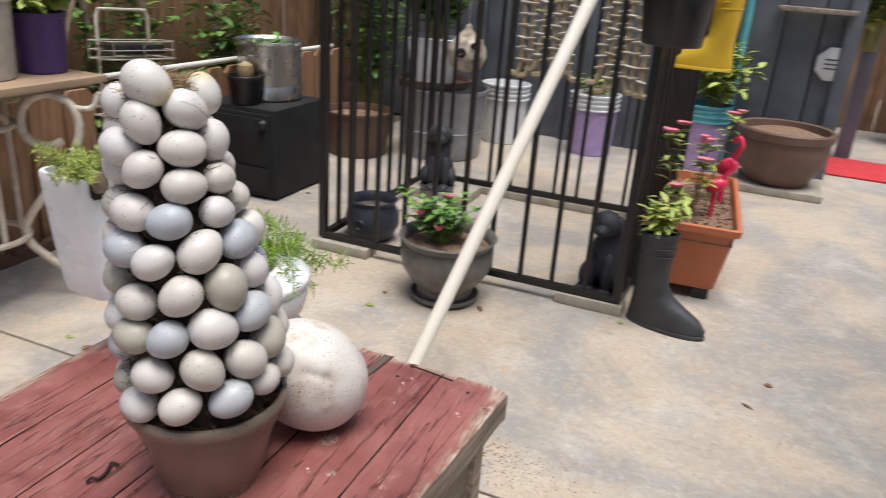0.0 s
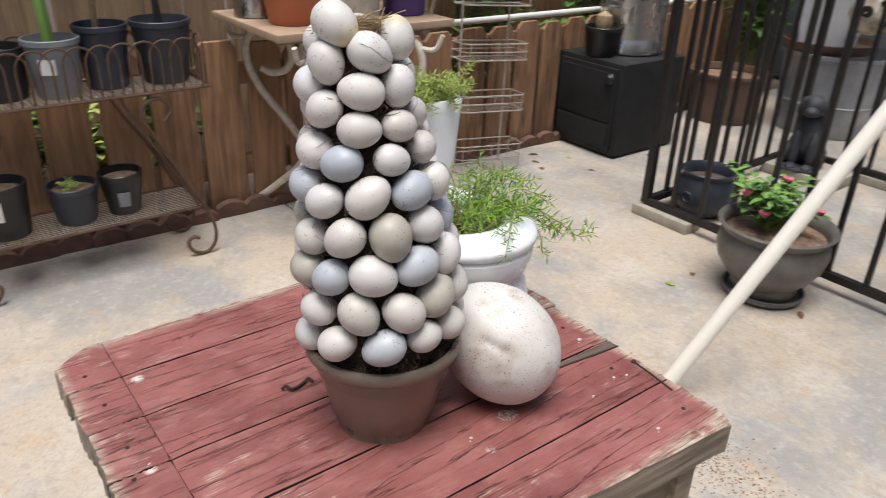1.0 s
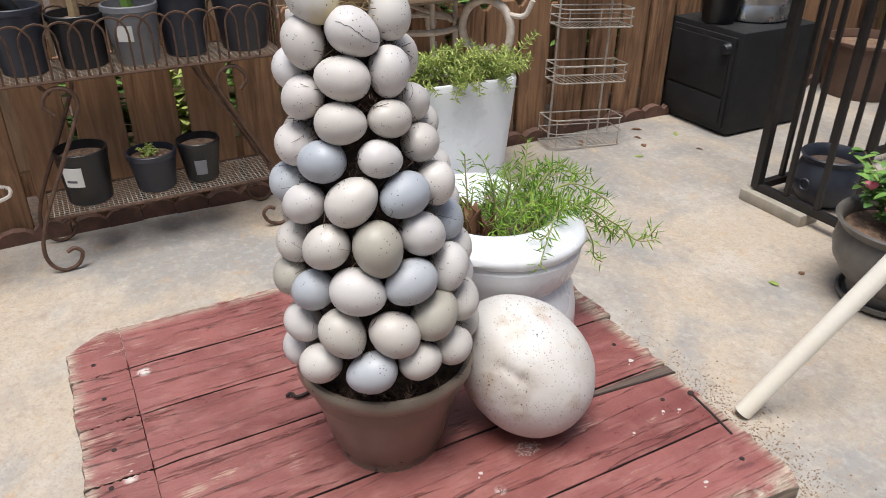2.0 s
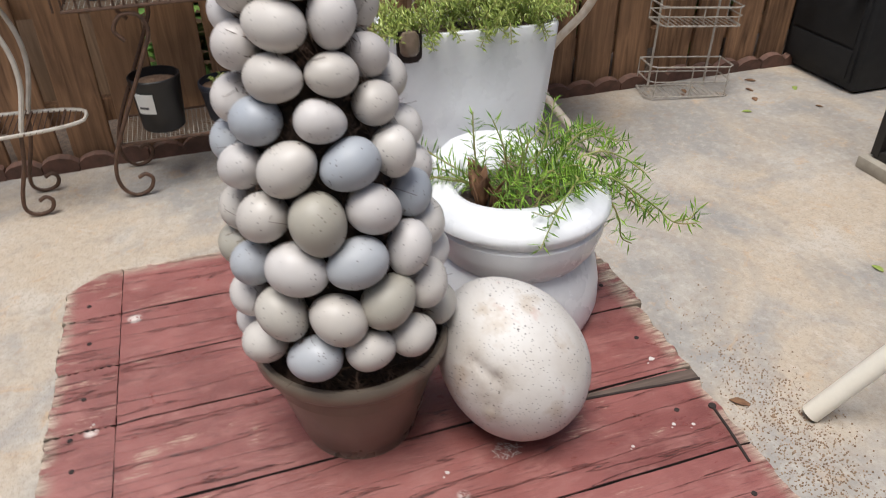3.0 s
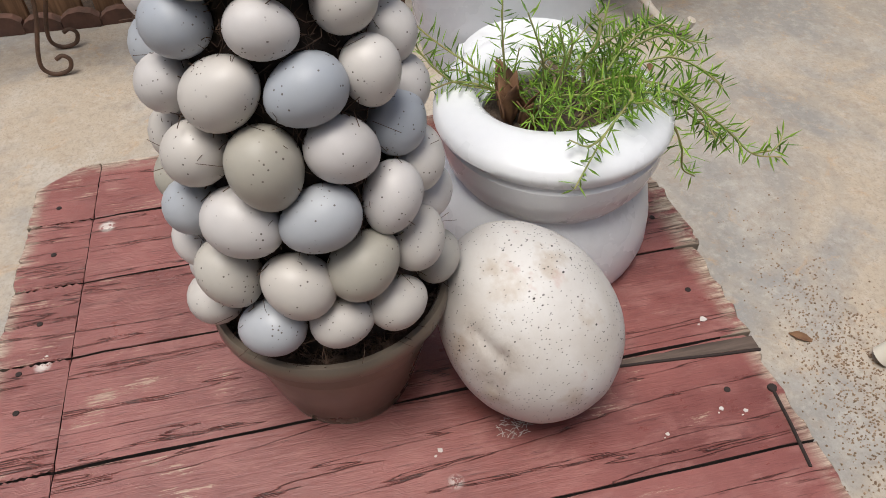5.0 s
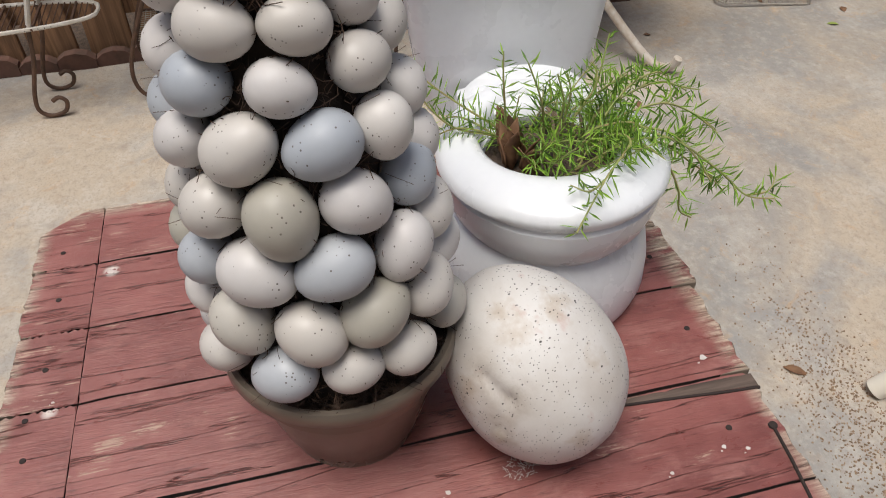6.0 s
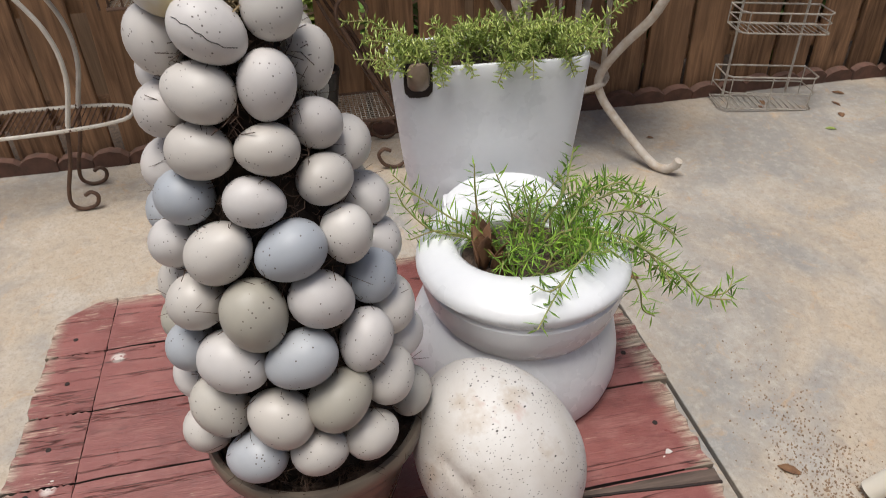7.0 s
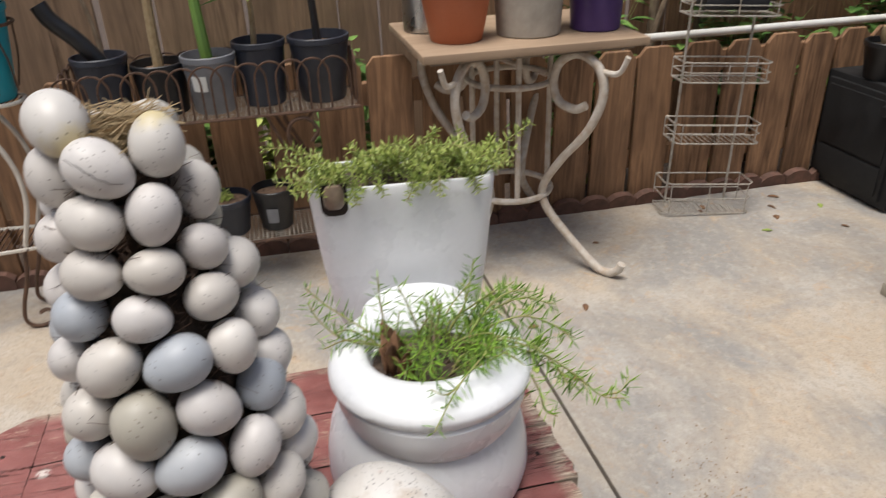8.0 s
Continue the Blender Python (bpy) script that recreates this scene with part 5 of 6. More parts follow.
def pen_side(a, b, n, z0=0.05, r=0.0075):
    """One panel: bottom and top rails, posts and bars between two corners."""
    A, B = Vector((*a, 0)), Vector((*b, 0))
    d = (B - A)
    L, ang = d.length, math.degrees(math.atan2(d.y, d.x))
    for z in (z0, PH - 0.12, PH - 0.03):
        bm = bmesh.new()
        box(bm, (0, -0.012, z - 0.012), (L, 0.012, z + 0.012), 0.0015, pose(A.x, A.y, 0, 0, 0, ang))
        part("rail", bm, IRON, pen, smooth=False)
    bm = bmesh.new()
    box(bm, (-r, -r, z0 + 0.012), (r, r, PH - 0.12), 0.001)
    me = None
    for i in range(1, n):
        p = A + d * i / n
        if me is None:
            first = part("bar", bm, IRON, pen, smooth=False)
            first.matrix_basis = pose(p.x, p.y, 0, 0, 0, ang)
            me = first
        else:
            share("bar", me, pen, pose(p.x, p.y, 0, 0, 0, ang))


pen_side((-1.31, 2.415), (-0.17, 2.415), 10)
pen_side((-1.31, 2.415), (-1.33, 3.45), 9)
pen_side((-1.33, 3.45), (-0.12, 3.45), 11)
pen_side((-0.17, 2.415), (-0.12, 3.45), 10)
for x, y in ((-1.31, 2.415), (-0.17, 2.415), (-1.33, 3.45), (-0.12, 3.45)):
    iron((x - 0.014, y - 0.014, 0.045), (x + 0.014, y + 0.014, PH), "post")
bm = bmesh.new()
lathe(bm, [(0, 0), (0.012, 0.003), (0.014, 0.012), (0, 0.02)], 12)
k = part("latch", bm, IRON, pen)
k.matrix_basis = pose(-1.325, 2.44, 0.38, 0, -90, 0)
for lo, hi in (((-1.34, 2.375, 0), (-1.10, 2.46, 0.038)), ((-0.375, 2.39, 0), (-0.145, 2.47, 0.038)), ((-1.36, 3.40, 0), (-1.12, 3.5, 0.038)), ((-0.22, 3.40, 0), (-0.05, 3.5, 0.038))):
    bm = bmesh.new()
    box(bm, lo, hi, 0.005)
    tagged(finish("block", bm, BLOCK), "pale weathered block under the iron pen corner", "block", "pen blocks")
bm = bmesh.new()
box(bm, (-1.10, 3.43, 0), (-0.24, 3.49, 0.036), 0.004)
tagged(finish("sill_beam", bm, BLOCK), "pale timber beam under the iron pen back", "beam")


def dog_statue(at, rz, s, label):
    """A plain seated form: haunches, chest, head, muzzle, ears and forelegs in one mesh."""
    bm = bmesh.new()
    def blob(c, r, rot=(0, 0, 0)):
        bmesh.ops.create_uvsphere(bm, u_segments=16, v_segments=10, radius=1, matrix=pose(*c, *rot) @ Matrix.Diagonal((*r, 1)))
    blob((-0.03, 0, 0.075), (0.075, 0.068, 0.072))
    blob((0.0, 0, 0.14), (0.052, 0.052, 0.10), (0, -18, 0))
    blob((0.03, 0, 0.245), (0.048, 0.045, 0.045))
    blob((0.075, 0, 0.232), (0.032, 0.024, 0.02))
    for y in (-1, 1):
        blob((0.018, y * 0.044, 0.24), (0.022, 0.012, 0.036), (y * 14, 0, 0))
        blob((0.05, y * 0.03, 0.075), (0.02, 0.02, 0.075))
        blob((0.07, y * 0.03, 0.012), (0.034, 0.021, 0.014))
        blob((0.0, y * 0.058, 0.045), (0.05, 0.025, 0.045))
    box(bm, (-0.10, -0.075, 0.0), (0.105, 0.075, 0.01), 0.003)
    ob = finish("garden_statue", bm, CAST)
    ob.matrix_basis = pose(*at, 0, 0, rz) @ Matrix.Diagonal((s, s, s, 1))
    return tagged(ob, label, "statue", "statues in the pen")


bm = bmesh.new()
box(bm, (-1.33, 3.20, 0), (-1.02, 3.40, 0.045), 0.006)
tagged(finish("block", bm, BLOCK), "pale slab under a dark garden statue", "block")
dog_statue((-1.21, 3.30, 0.045), -70, 1.06, "dark seated garden statue on a pale slab")
dog_statue((-0.255, 2.60, 0.0), -100, 1.05, "dark grey seated garden statue inside the pen")
caul = thing("round_pot", "round slate blue pot inside the iron pen", "plant pot", (-1.195, 2.60, 0))
part("pot", lathe(bmesh.new(), [(0, 0), (0.06, 0), (0.085, 0.02), (0.108, 0.065), (0.108, 0.105), (0.092, 0.14), (0.088, 0.15), (0.098, 0.168), (0.094, 0.172), (0.082, 0.155), (0.085, 0.12)], 36), SLATEPOT, caul)
part("soil", lathe(bmesh.new(), [(0.086, 0.13), (0, 0.134)], 24), SOIL, caul)
for s_ in (-1, 1):
    bm = bmesh.new()
    tube(bm, [(0.018 * math.cos(t), -0.11 if s_ < 0 else 0.11, 0.085 + 0.018 * math.sin(t)) for t in [math.tau * i / 16 for i in range(16)]], 0.004, 6, True)
    part("ring", bm, SLATEPOT, caul)

fp = thing("rose_pot", "round grey glazed pot on a saucer with pink roses", "plant pot", (-0.722, 2.235, 0))
part("saucer", lathe(bmesh.new(), [(0, 0), (0.10, 0), (0.115, 0.012), (0.117, 0.024), (0.112, 0.026), (0.10, 0.012), (0, 0.01)], 40), STONE_GREY, fp)
part("pot", lathe(bmesh.new(), [(0, 0.012), (0.088, 0.012), (0.095, 0.03), (0.092, 0.045), (0.12, 0.075), (0.146, 0.115), (0.155, 0.155), (0.15, 0.19), (0.146, 0.2), (0.158, 0.216), (0.164, 0.225), (0.160, 0.231), (0.148, 0.222), (0.14, 0.20), (0.145, 0.17)], 48), STONE_GREY, fp)
part("soil", lathe(bmesh.new(), [(0.144, 0.19), (0.07, 0.198), (0, 0.196)], 30, wobble=0.04), MULCH, fp)
bush("rose_bush", (-0.745, 2.235, 0.19), (0.15, 0.14, 0.165), 62, LEAF_D, "small rose bush with pink flowers in a grey pot", 51, 0.034, 0.012, flowers=5, flower_mat=PINK)


def boot(at, rz, mat, name, label, s=1.0, parent=None, rx=0.0):
    """A rubber boot: shaft with bands, foot and ridged sole."""
    e = thing(name, label, "boot", at, rz, rx=rx)
    bm = bmesh.new()
    rings = []
    for z, cx, rx_, ry_ in ((0.012, 0.062, 0.135, 0.05), (0.03, 0.062, 0.136, 0.051), (0.06, 0.052, 0.122, 0.049), (0.09, 0.025, 0.092, 0.048), (0.115, 0.005, 0.07, 0.049), (0.15, -0.008, 0.058, 0.052), (0.2, -0.012, 0.058, 0.055), (0.28, -0.012, 0.062, 0.059), (0.318, -0.012, 0.064, 0.061), (0.32, -0.012, 0.068, 0.065), (0.336, -0.012, 0.068, 0.065), (0.337, -0.012, 0.064, 0.061), (0.34, -0.012, 0.064, 0.061), (0.34, -0.012, 0.06, 0.057), (0.30, -0.012, 0.056, 0.053)):
        rings.append([bm.verts.new((cx + rx_ * math.cos(a) * (1 if math.cos(a) > 0 else 1), ry_ * math.sin(a) * (1 - 0.12 * math.cos(a)), z)) for a in [math.tau * i / 28 for i in range(28)]])
    for a, b in zip(rings, rings[1:]):
        for i in range(28):
            j = (i + 1) % 28
            bm.faces.new((a[i], a[j], b[j], b[i]))
    bm.faces.new(rings[0][::-1])
    part("shaft", bm, mat, e)
    bm = bmesh.new()
    lathe(bm, [(0, 0), (1, 0), (1, 0.011), (0.97, 0.014), (0, 0.014)], 32, 0.139, 0.054, (0.062, 0, 0))
    part("sole", bm, mat, e)
    for z in (0.262, 0.29):
        bm = bmesh.new()
        tube(bm, [(-0.012 + 0.0635 * math.cos(a), 0.0605 * math.sin(a), z) for a in [math.tau * i / 28 for i in range(28)]], 0.002, 5, True)
        part("band", bm, mat, e)
    part("soil", lathe(bmesh.new(), [(0.055, 0.30), (0, 0.305)], 20, at=(-0.012, 0, 0)), SOIL, e)
    e.scale = (s, s, s)
    return e


boot((-0.06, 2.405, 0), -12, RUBBER, "rubber_boot", "black rubber boot used as planter on the patio", 0.95)
bush("potted_plant", (-0.07, 2.405, 0.285), (0.07, 0.07, 0.14), 18, LEAF_Y, "green shoots growing out of a rubber boot", 61, 0.055, 0.011)

tr = thing("trough_planter", "long terracotta plastic trough planter on black feet", "planter", (-0.035, 3.01, 0), 4)
bm = bmesh.new()
rings = []
for z, hx, hy in ((0.045, 0.130, 0.33), (0.05, 0.135, 0.335), (0.262, 0.168, 0.368), (0.264, 0.183, 0.382), (0.288, 0.185, 0.384), (0.29, 0.181, 0.38), (0.29, 0.168, 0.368), (0.23, 0.159, 0.36)):
    r, ring = 0.02, []
    for cx, cy, s0 in ((hx - r, hy - r, 0), (-hx + r, hy - r, 90), (-hx + r, -hy + r, 180), (hx - r, -hy + r, 270)):
        for k in range(4):
            t = radians(s0 + 30 * k)
            ring.append(bm.verts.new((cx + r * math.cos(t), cy + r * math.sin(t), z)))
    rings.append(ring)
for a, b in zip(rings, rings[1:]):
    for i in range(len(a)):
        j = (i + 1) % len(a)
        bm.faces.new((a[i], a[j], b[j], b[i]))
bm.faces.new(rings[0][::-1])
part("trough", bm, ORANGE, tr)
bm = bmesh.new()
box(bm, (-0.162, -0.363, 0.225), (0.162, 0.363, 0.25))
part("mulch", bm, MULCH, tr)
rng = random.Random(70)
bm = bmesh.new()
for _ in range(420):
    m = pose(rng.uniform(-0.15, 0.15), rng.uniform(-0.35, 0.35), 0.252, rng.uniform(-25, 25), rng.uniform(-25, 25), rng.uniform(0, 180))
    box(bm, (-0.014, -0.005, -0.002), (0.014, 0.005, 0.002), 0, m)
tagged(part("bark_mulch", bm, MULCH, tr, smooth=False), kind="stuff")
for x in (-0.09, 0.09):
    for y in (-0.29, 0.29):
        bm = bmesh.new()
        box(bm, (x - 0.03, y - 0.03, 0), (x + 0.03, y + 0.03, 0.046), 0.006)
        part("foot", bm, BLACKPOT, tr)


def flowering(at, h, lean, seed, label):
    rng = random.Random(seed)
    bm = bmesh.new()
    P = spline([(0, 0, 0), (lean[0] * 0.4, lean[1] * 0.4, h * 0.5), (lean[0], lean[1], h)], 8)
    tube(bm, P, 0.004, 6, taper=0.6)
    for f in bm.faces:
        f.material_index = 1
    for k in range(26):
        p = P[rng.randrange(6, len(P))] if k > 9 else P[-1]
        a = rng.uniform(0, math.tau)
        leaf_blade(bm, p, Vector((math.cos(a), math.sin(a), rng.uniform(0.0, 0.9))), Vector((0, 0, 1)), rng.uniform(0.035, 0.065), 0.011, 0, 0.3)
    for k in range(3):
        c = P[-1] + Vector((rng.gauss(0, 0.02), rng.gauss(0, 0.02), 0.02 + rng.gauss(0, 0.008)))
        for j in range(8):
            b = math.tau * j / 8
            leaf_blade(bm, c, Vector((math.cos(b), math.sin(b), 0.35)), Vector((0, 0, 1)), 0.026, 0.012, 2, -0.3)
    ob = finish("desert_rose", bm, [LEAF_Y, BARK, PINK])
    ob.location = at
    return tagged(ob, label, "plant", "flowers in the trough")


for k, (x, y, h, lx, ly) in enumerate(((-0.03, 2.78, 0.30, -0.06, -0.05), (0.03, 2.86, 0.20, 0.02, -0.03), (0.02, 2.95, 0.24, 0.02, 0.02), (0.06, 3.1, 0.33, 0.05, 0.03), (-0.05, 3.05, 0.26, -0.03, 0.04), (0.0, 2.76, 0.12, -0.02, -0.04))):
    flowering((x - 0.04, y, 0.245), h, (lx, ly), 80 + k, "pink flowering stem growing in the terracotta trough")
for x, y, s_, rz in ((0.055, 2.90, 1.0, 10), (0.075, 3.12, 1.2, -30)):
    bm = bmesh.new()
    tube(bm, spline([(0, 0, 0), (0, 0, 0.09 * s_), (0.012, 0, 0.14 * s_), (0.03, 0, 0.17 * s_), (0.045, 0, 0.20 * s_), (0.03, 0, 0.225 * s_), (0.008, 0, 0.21 * s_)], 6), 0.0085 * s_, 8)
    bmesh.ops.create_uvsphere(bm, u_segments=14, v_segments=8, radius=1, matrix=pose(0.0, 0, 0.125 * s_, 0, -25, 0) @ Matrix.Diagonal((0.042 * s_, 0.022 * s_, 0.026 * s_, 1)))
    ob = finish("garden_stake", bm, HOTPINK)
    ob.matrix_basis = pose(x, y, 0.245, 0, 0, rz)
    tagged(ob, "bright pink curved garden stake in the trough mulch", "garden ornament", "pink stakes")

# ---- far pots along the slate wall ----
def bucket(at, lower, upper, label, r=0.148, h=0.37):
    e = thing("bucket", label, "bucket", at, random.Random(at[0]).uniform(0, 360), "buckets by the wall")
    part("bucket_body", lathe(bmesh.new(), [(0, 0.004), (r * 0.84, 0.0), (r * 0.87, 0.004), (r * 0.965, h * 0.74), (r * 0.965, h * 0.742)], 36), lower, e)
    prof = [(r * 0.965, h * 0.74)]
    for k in range(3):
        z = h * (0.745 + 0.08 * k)
        prof += [(r * 1.03, z), (r * 1.03, z + 0.008), (r * 0.985, z + 0.01), (r * 0.99, z + h * 0.07)]
    prof += [(r * 1.04, h - 0.012), (r * 1.04, h - 0.002), (r * 1.02, h), (r * 0.97, h), (r * 0.95, h * 0.8), (0, h * 0.79)]
    part("rim", lathe(bmesh.new(), prof, 36), upper, e)
    bm = bmesh.new()
    tube(bm, spline([(0, -r * 1.04, h * 0.86), (r * 0.7, -r * 0.8, h * 0.72), (r * 1.08, 0, h * 0.66), (r * 0.7, r * 0.8, h * 0.72), (0, r * 1.04, h * 0.86)], 5), 0.0022, 5)
    part("handle", bm, STEEL, e)
    return e


bucket((-1.325, 4.62, 0.0), BUCKET, BUCKET, "plain white plastic bucket by the slate wall")
bucket((-0.768, 4.68, 0.0), LILAC, BUCKET, "lilac painted bucket with a white rim")
bucket((-0.115, 4.74, 0.0), LILAC, TEAL, "lilac painted bucket with a teal rim", 0.14, 0.385)
bush("potted_plant", (-0.768, 4.68, 0.32), (0.14, 0.14, 0.16), 22, LEAF_Y, "yellow-green plant in the lilac bucket", 91, 0.06, 0.015)
bush("potted_plant", (-0.08, 4.72, 0.33), (0.22, 0.2, 0.42), 60, LEAF_Y, "tall bright green plant in the teal rimmed bucket", 92, 0.09, 0.024)
e = thing("clay_bowl", "wide brown clay bowl on a flat stone slab", "plant pot", (0.32, 4.52, 0))
part("slab", box(bmesh.new(), (-0.2, -0.2, 0), (0.24, 0.2, 0.04), 0.006), BLOCK, e)
part("bowl", lathe(bmesh.new(), [(0, 0.04), (0.15, 0.04), (0.17, 0.06), (0.225, 0.16), (0.238, 0.25), (0.236, 0.29), (0.25, 0.296), (0.255, 0.335), (0.248, 0.345), (0.228, 0.34), (0.222, 0.28)], 44), BROWNTUB, e)
part("soil", lathe(bmesh.new(), [(0.224, 0.30), (0.12, 0.33), (0, 0.325)], 26, wobble=0.12), MULCH, e)
e = make_pot("brown_tub", (-1.92, 3.78, 0), 0.165, 0.185, 0.25, BROWNTUB, "brown plastic tub standing behind the iron pen", MULCH, 0.01)
e = thing("tin_tub", "large galvanised tub with a green scrap on its rim", "tub", (-1.53, 4.08, 0))
part("tub", lathe(bmesh.new(), [(0, 0), (0.225, 0), (0.232, 0.01), (0.24, 0.15), (0.246, 0.155), (0.24, 0.16), (0.252, 0.37), (0.262, 0.375), (0.262, 0.39), (0.25, 0.392), (0.245, 0.30), (0, 0.30)], 44), GALV, e)
bm = bmesh.new()
lathe(bm, [(0, 0), (0.19, 0.0), (0.2, 0.01), (0.212, 0.045), (0.206, 0.048), (0.19, 0.02), (0, 0.015)], 36)
tray = finish("clay_saucer", bm, BROWNTUB)
tray.location = (-1.57, 4.03, 0.392)
tagged(tray, "brown clay saucer lying across the tin tub", "saucer")
e = thing("tin_planter", "pale square metal planter in a clay saucer", "planter", (-1.58, 4.03, 0.408), 20)
bm = bmesh.new()
rings = []
for z, h_ in ((0, 0.115), (0.24, 0.14), (0.25, 0.146), (0.256, 0.14), (0.24, 0.132), (0.22, 0.13)):
    rings.append([bm.verts.new((sx * h_, sy * h_, z)) for sx, sy in ((1, 1), (-1, 1), (-1, -1), (1, -1))])
for a, b in zip(rings, rings[1:]):
    for i in range(4):
        bm.faces.new((a[i], a[(i + 1) % 4], b[(i + 1) % 4], b[i]))
bm.faces.new(rings[0][::-1])
bm.faces.new(rings[-1])
part("body", bm, BUCKET, e, smooth=False)
bush("potted_plant", (-1.58, 4.03, 0.64), (0.3, 0.3, 0.5), 60, LEAF_D, "leafy dark green plant in the metal planter", 95, 0.10, 0.03)
e = thing("birdhouse", "round weathered gourd birdhouse with dark holes and patches", "birdhouse", (-1.33, 3.88, 0.51), 30)
bm = bmesh.new()
lathe(bm, [(0, 0), (0.045, 0.006), (0.085, 0.035), (0.105, 0.085), (0.10, 0.13), (0.075, 0.175), (0.04, 0.205), (0.018, 0.225), (0.012, 0.25), (0, 0.252)], 30, wobble=0.06)
part("gourd", bm, GOURD, e)
for a, z, r in ((-0.45, 0.11, 0.026), (0.35, 0.075, 0.02), (0.15, 0.15, 0.016)):
    bm = bmesh.new()
    lathe(bm, [(0, 0), (r, 0.0), (r, 0.008), (r * 0.8, 0.01), (0, 0.004)], 18)
    k = part("hole", bm, DARKGAP, e)
    k.matrix_basis = pose(0.099 * math.sin(a), -0.099 * math.cos(a), z, 90, 0, math.degrees(a))
bm = bmesh.new()
bar(bm, (0, 0, 0.245), (0, 0, 0.9), 0.002)
part("wire", bm, WIRE, e)

# ---- hangings on the pen ----
def rope_hanging(x0, x1, y, z0, z1, n, label, seed):
    rng = random.Random(seed)
    e = thing("rope_hanging", label, "wall hanging", group="rope hangings")
    for i in range(n):
        x = x0 + (x1 - x0) * i / (n - 1)
        zb = z0 + rng.uniform(0, 0.05)
        bm = bmesh.new()
        lx = x - 0.05 * (1 if i < n / 2 else -1)
        tube(bm, spline([(x + rng.gauss(0, 0.004), y, z1), (x + rng.gauss(0, 0.008), y, (z1 + zb) / 2 + 0.1), (x, y, zb + 0.06), (lx, y, zb)], 6), 0.0135, 6)
        part("rope", bm, ROPE, e)
        for k in range(16):
            z = zb + 0.07 + (z1 - zb - 0.09) * k / 16
            bm = bmesh.new()
            tube(bm, [(x - 0.022, y - 0.013, z), (x + 0.022, y - 0.013, z + rng.gauss(0, 0.006))], 0.006, 6)
            part("rung", bm, WIRE if (i + k) % 3 else ROPE, e)
    bm = bmesh.new()
    bar(bm, (x0 - 0.04, y, z1), (x1 + 0.04, y, z1), 0.009, 8)
    part("rod", bm, BARK, e)
    return e


rope_hanging(-0.88, -0.66, 3.39, 0.60, PH - 0.12, 7, "knotted rope hanging with metal rungs on the iron pen", 1)
rope_hanging(-0.52, -0.34, 3.39, 0.56, PH - 0.12, 6, "knotted rope hanging with orange beads on the iron pen", 2)
make_pot("hanging_pot", (-0.125, 2.295, 0.895), 0.082, 0.1, 0.18, BLACKPOT, "black plastic pot hung on the iron pen", SOIL, 0.005)
boot((-0.03, 2.85, 0.78), 184, YELLOW, "yellow_boot", "yellow rubber boot hung high as planter", 0.78)

# ---- wall and background on the far side ----
wall = thing("wall_north", "slate blue corrugated wall panels with dark posts", "wall", kind="structure")
for k in range(16):
    bm = bmesh.new()
    box(bm, (-2.6 + k * 0.2, 4.94, 0.0), (-2.6 + k * 0.2 + 0.192, 5.0, 2.3), 0.006)
    part("panel", bm, SLATE_WALL, wall)
bm = bmesh.new()
box(bm, (-2.6, 5.0, 0.0), (0.598, 5.04, 2.3))
part("backing", bm, SLATE_WALL, wall)
for x in (-2.56, -1.0, 0.555):
    bm = bmesh.new()
    box(bm, (x - 0.04, 4.90, 0), (x + 0.04, 4.936, 2.3), 0.004)
    part("post", bm, SLATE_WALL, wall)
bm = bmesh.new()
box(bm, (0.62, 5.06, 0.001), (2.6, 5.6, 0.012), 0.004)
tagged(finish("red_mat", bm, REDMAT), "red runner mat lying on the concrete", "mat")
far = thing("wall_far", "brown board fence far behind the red mat", "fence", kind="structure")
rng = random.Random(6)
x = 0.6
while x < 5.0:
    w = rng.uniform(0.13, 0.15)
    bm = bmesh.new()
    box(bm, (x, 6.9, 0), (x + w, 6.92, 1.9), 0.003)
    part("board", bm, FENCE, far, smooth=False)
    x += w + 0.008
bm = bmesh.new()
box(bm, (0.70, 5.62, 0), (0.79, 5.71, 2.2), 0.006)
tagged(finish("post", bm, SLATE_WALL), "dark post overgrown with vine", "post")
bush("vine", (0.73, 5.62, 0.7), (0.26, 0.2, 1.1), 210, LEAF_Y, "dense green vine climbing the dark post", 101, 0.09, 0.03)
bush("shrub", (1.5, 6.5, 0.0), (0.6, 0.4, 1.3), 160, LEAF_Y, "green shrub in front of the far fence", 102, 0.13, 0.035)
bm = bmesh.new()
box(bm, (0.15, 4.80, 0.93), (0.55, 4.93, 0.955), 0.003)
tagged(finish("wall_shelf", bm, BARE), "short wooden shelf on the slate wall", "shelf")
sign = thing("wall_plaque", "small white plaque with dark bars on slate wall", "plaque", (0.50, 4.925, 0.66))
bm = bmesh.new()
lathe(bm, [(0, 0), (0.10, 0), (0.10, 0.012), (0.095, 0.015), (0, 0.015)], 8)
k = part("plate", bm, LABEL, sign)
k.matrix_basis = pose(0, 0, 0, 90, 22.5, 0)
for dz in (-0.025, 0.0, 0.025):
    bm = bmesh.new()
    box(bm, (-0.05, -0.0185, dz - 0.004), (0.05, -0.0148, dz + 0.004))
    part("bar", bm, INK, sign)
bm = bmesh.new()
bar(bm, (0.0, 4.86, 0), (0.0, 4.86, 2.0), 0.022, 12)
tagged(finish("teal_post", bm, TEAL), "thin teal painted post by the slate wall", "post")

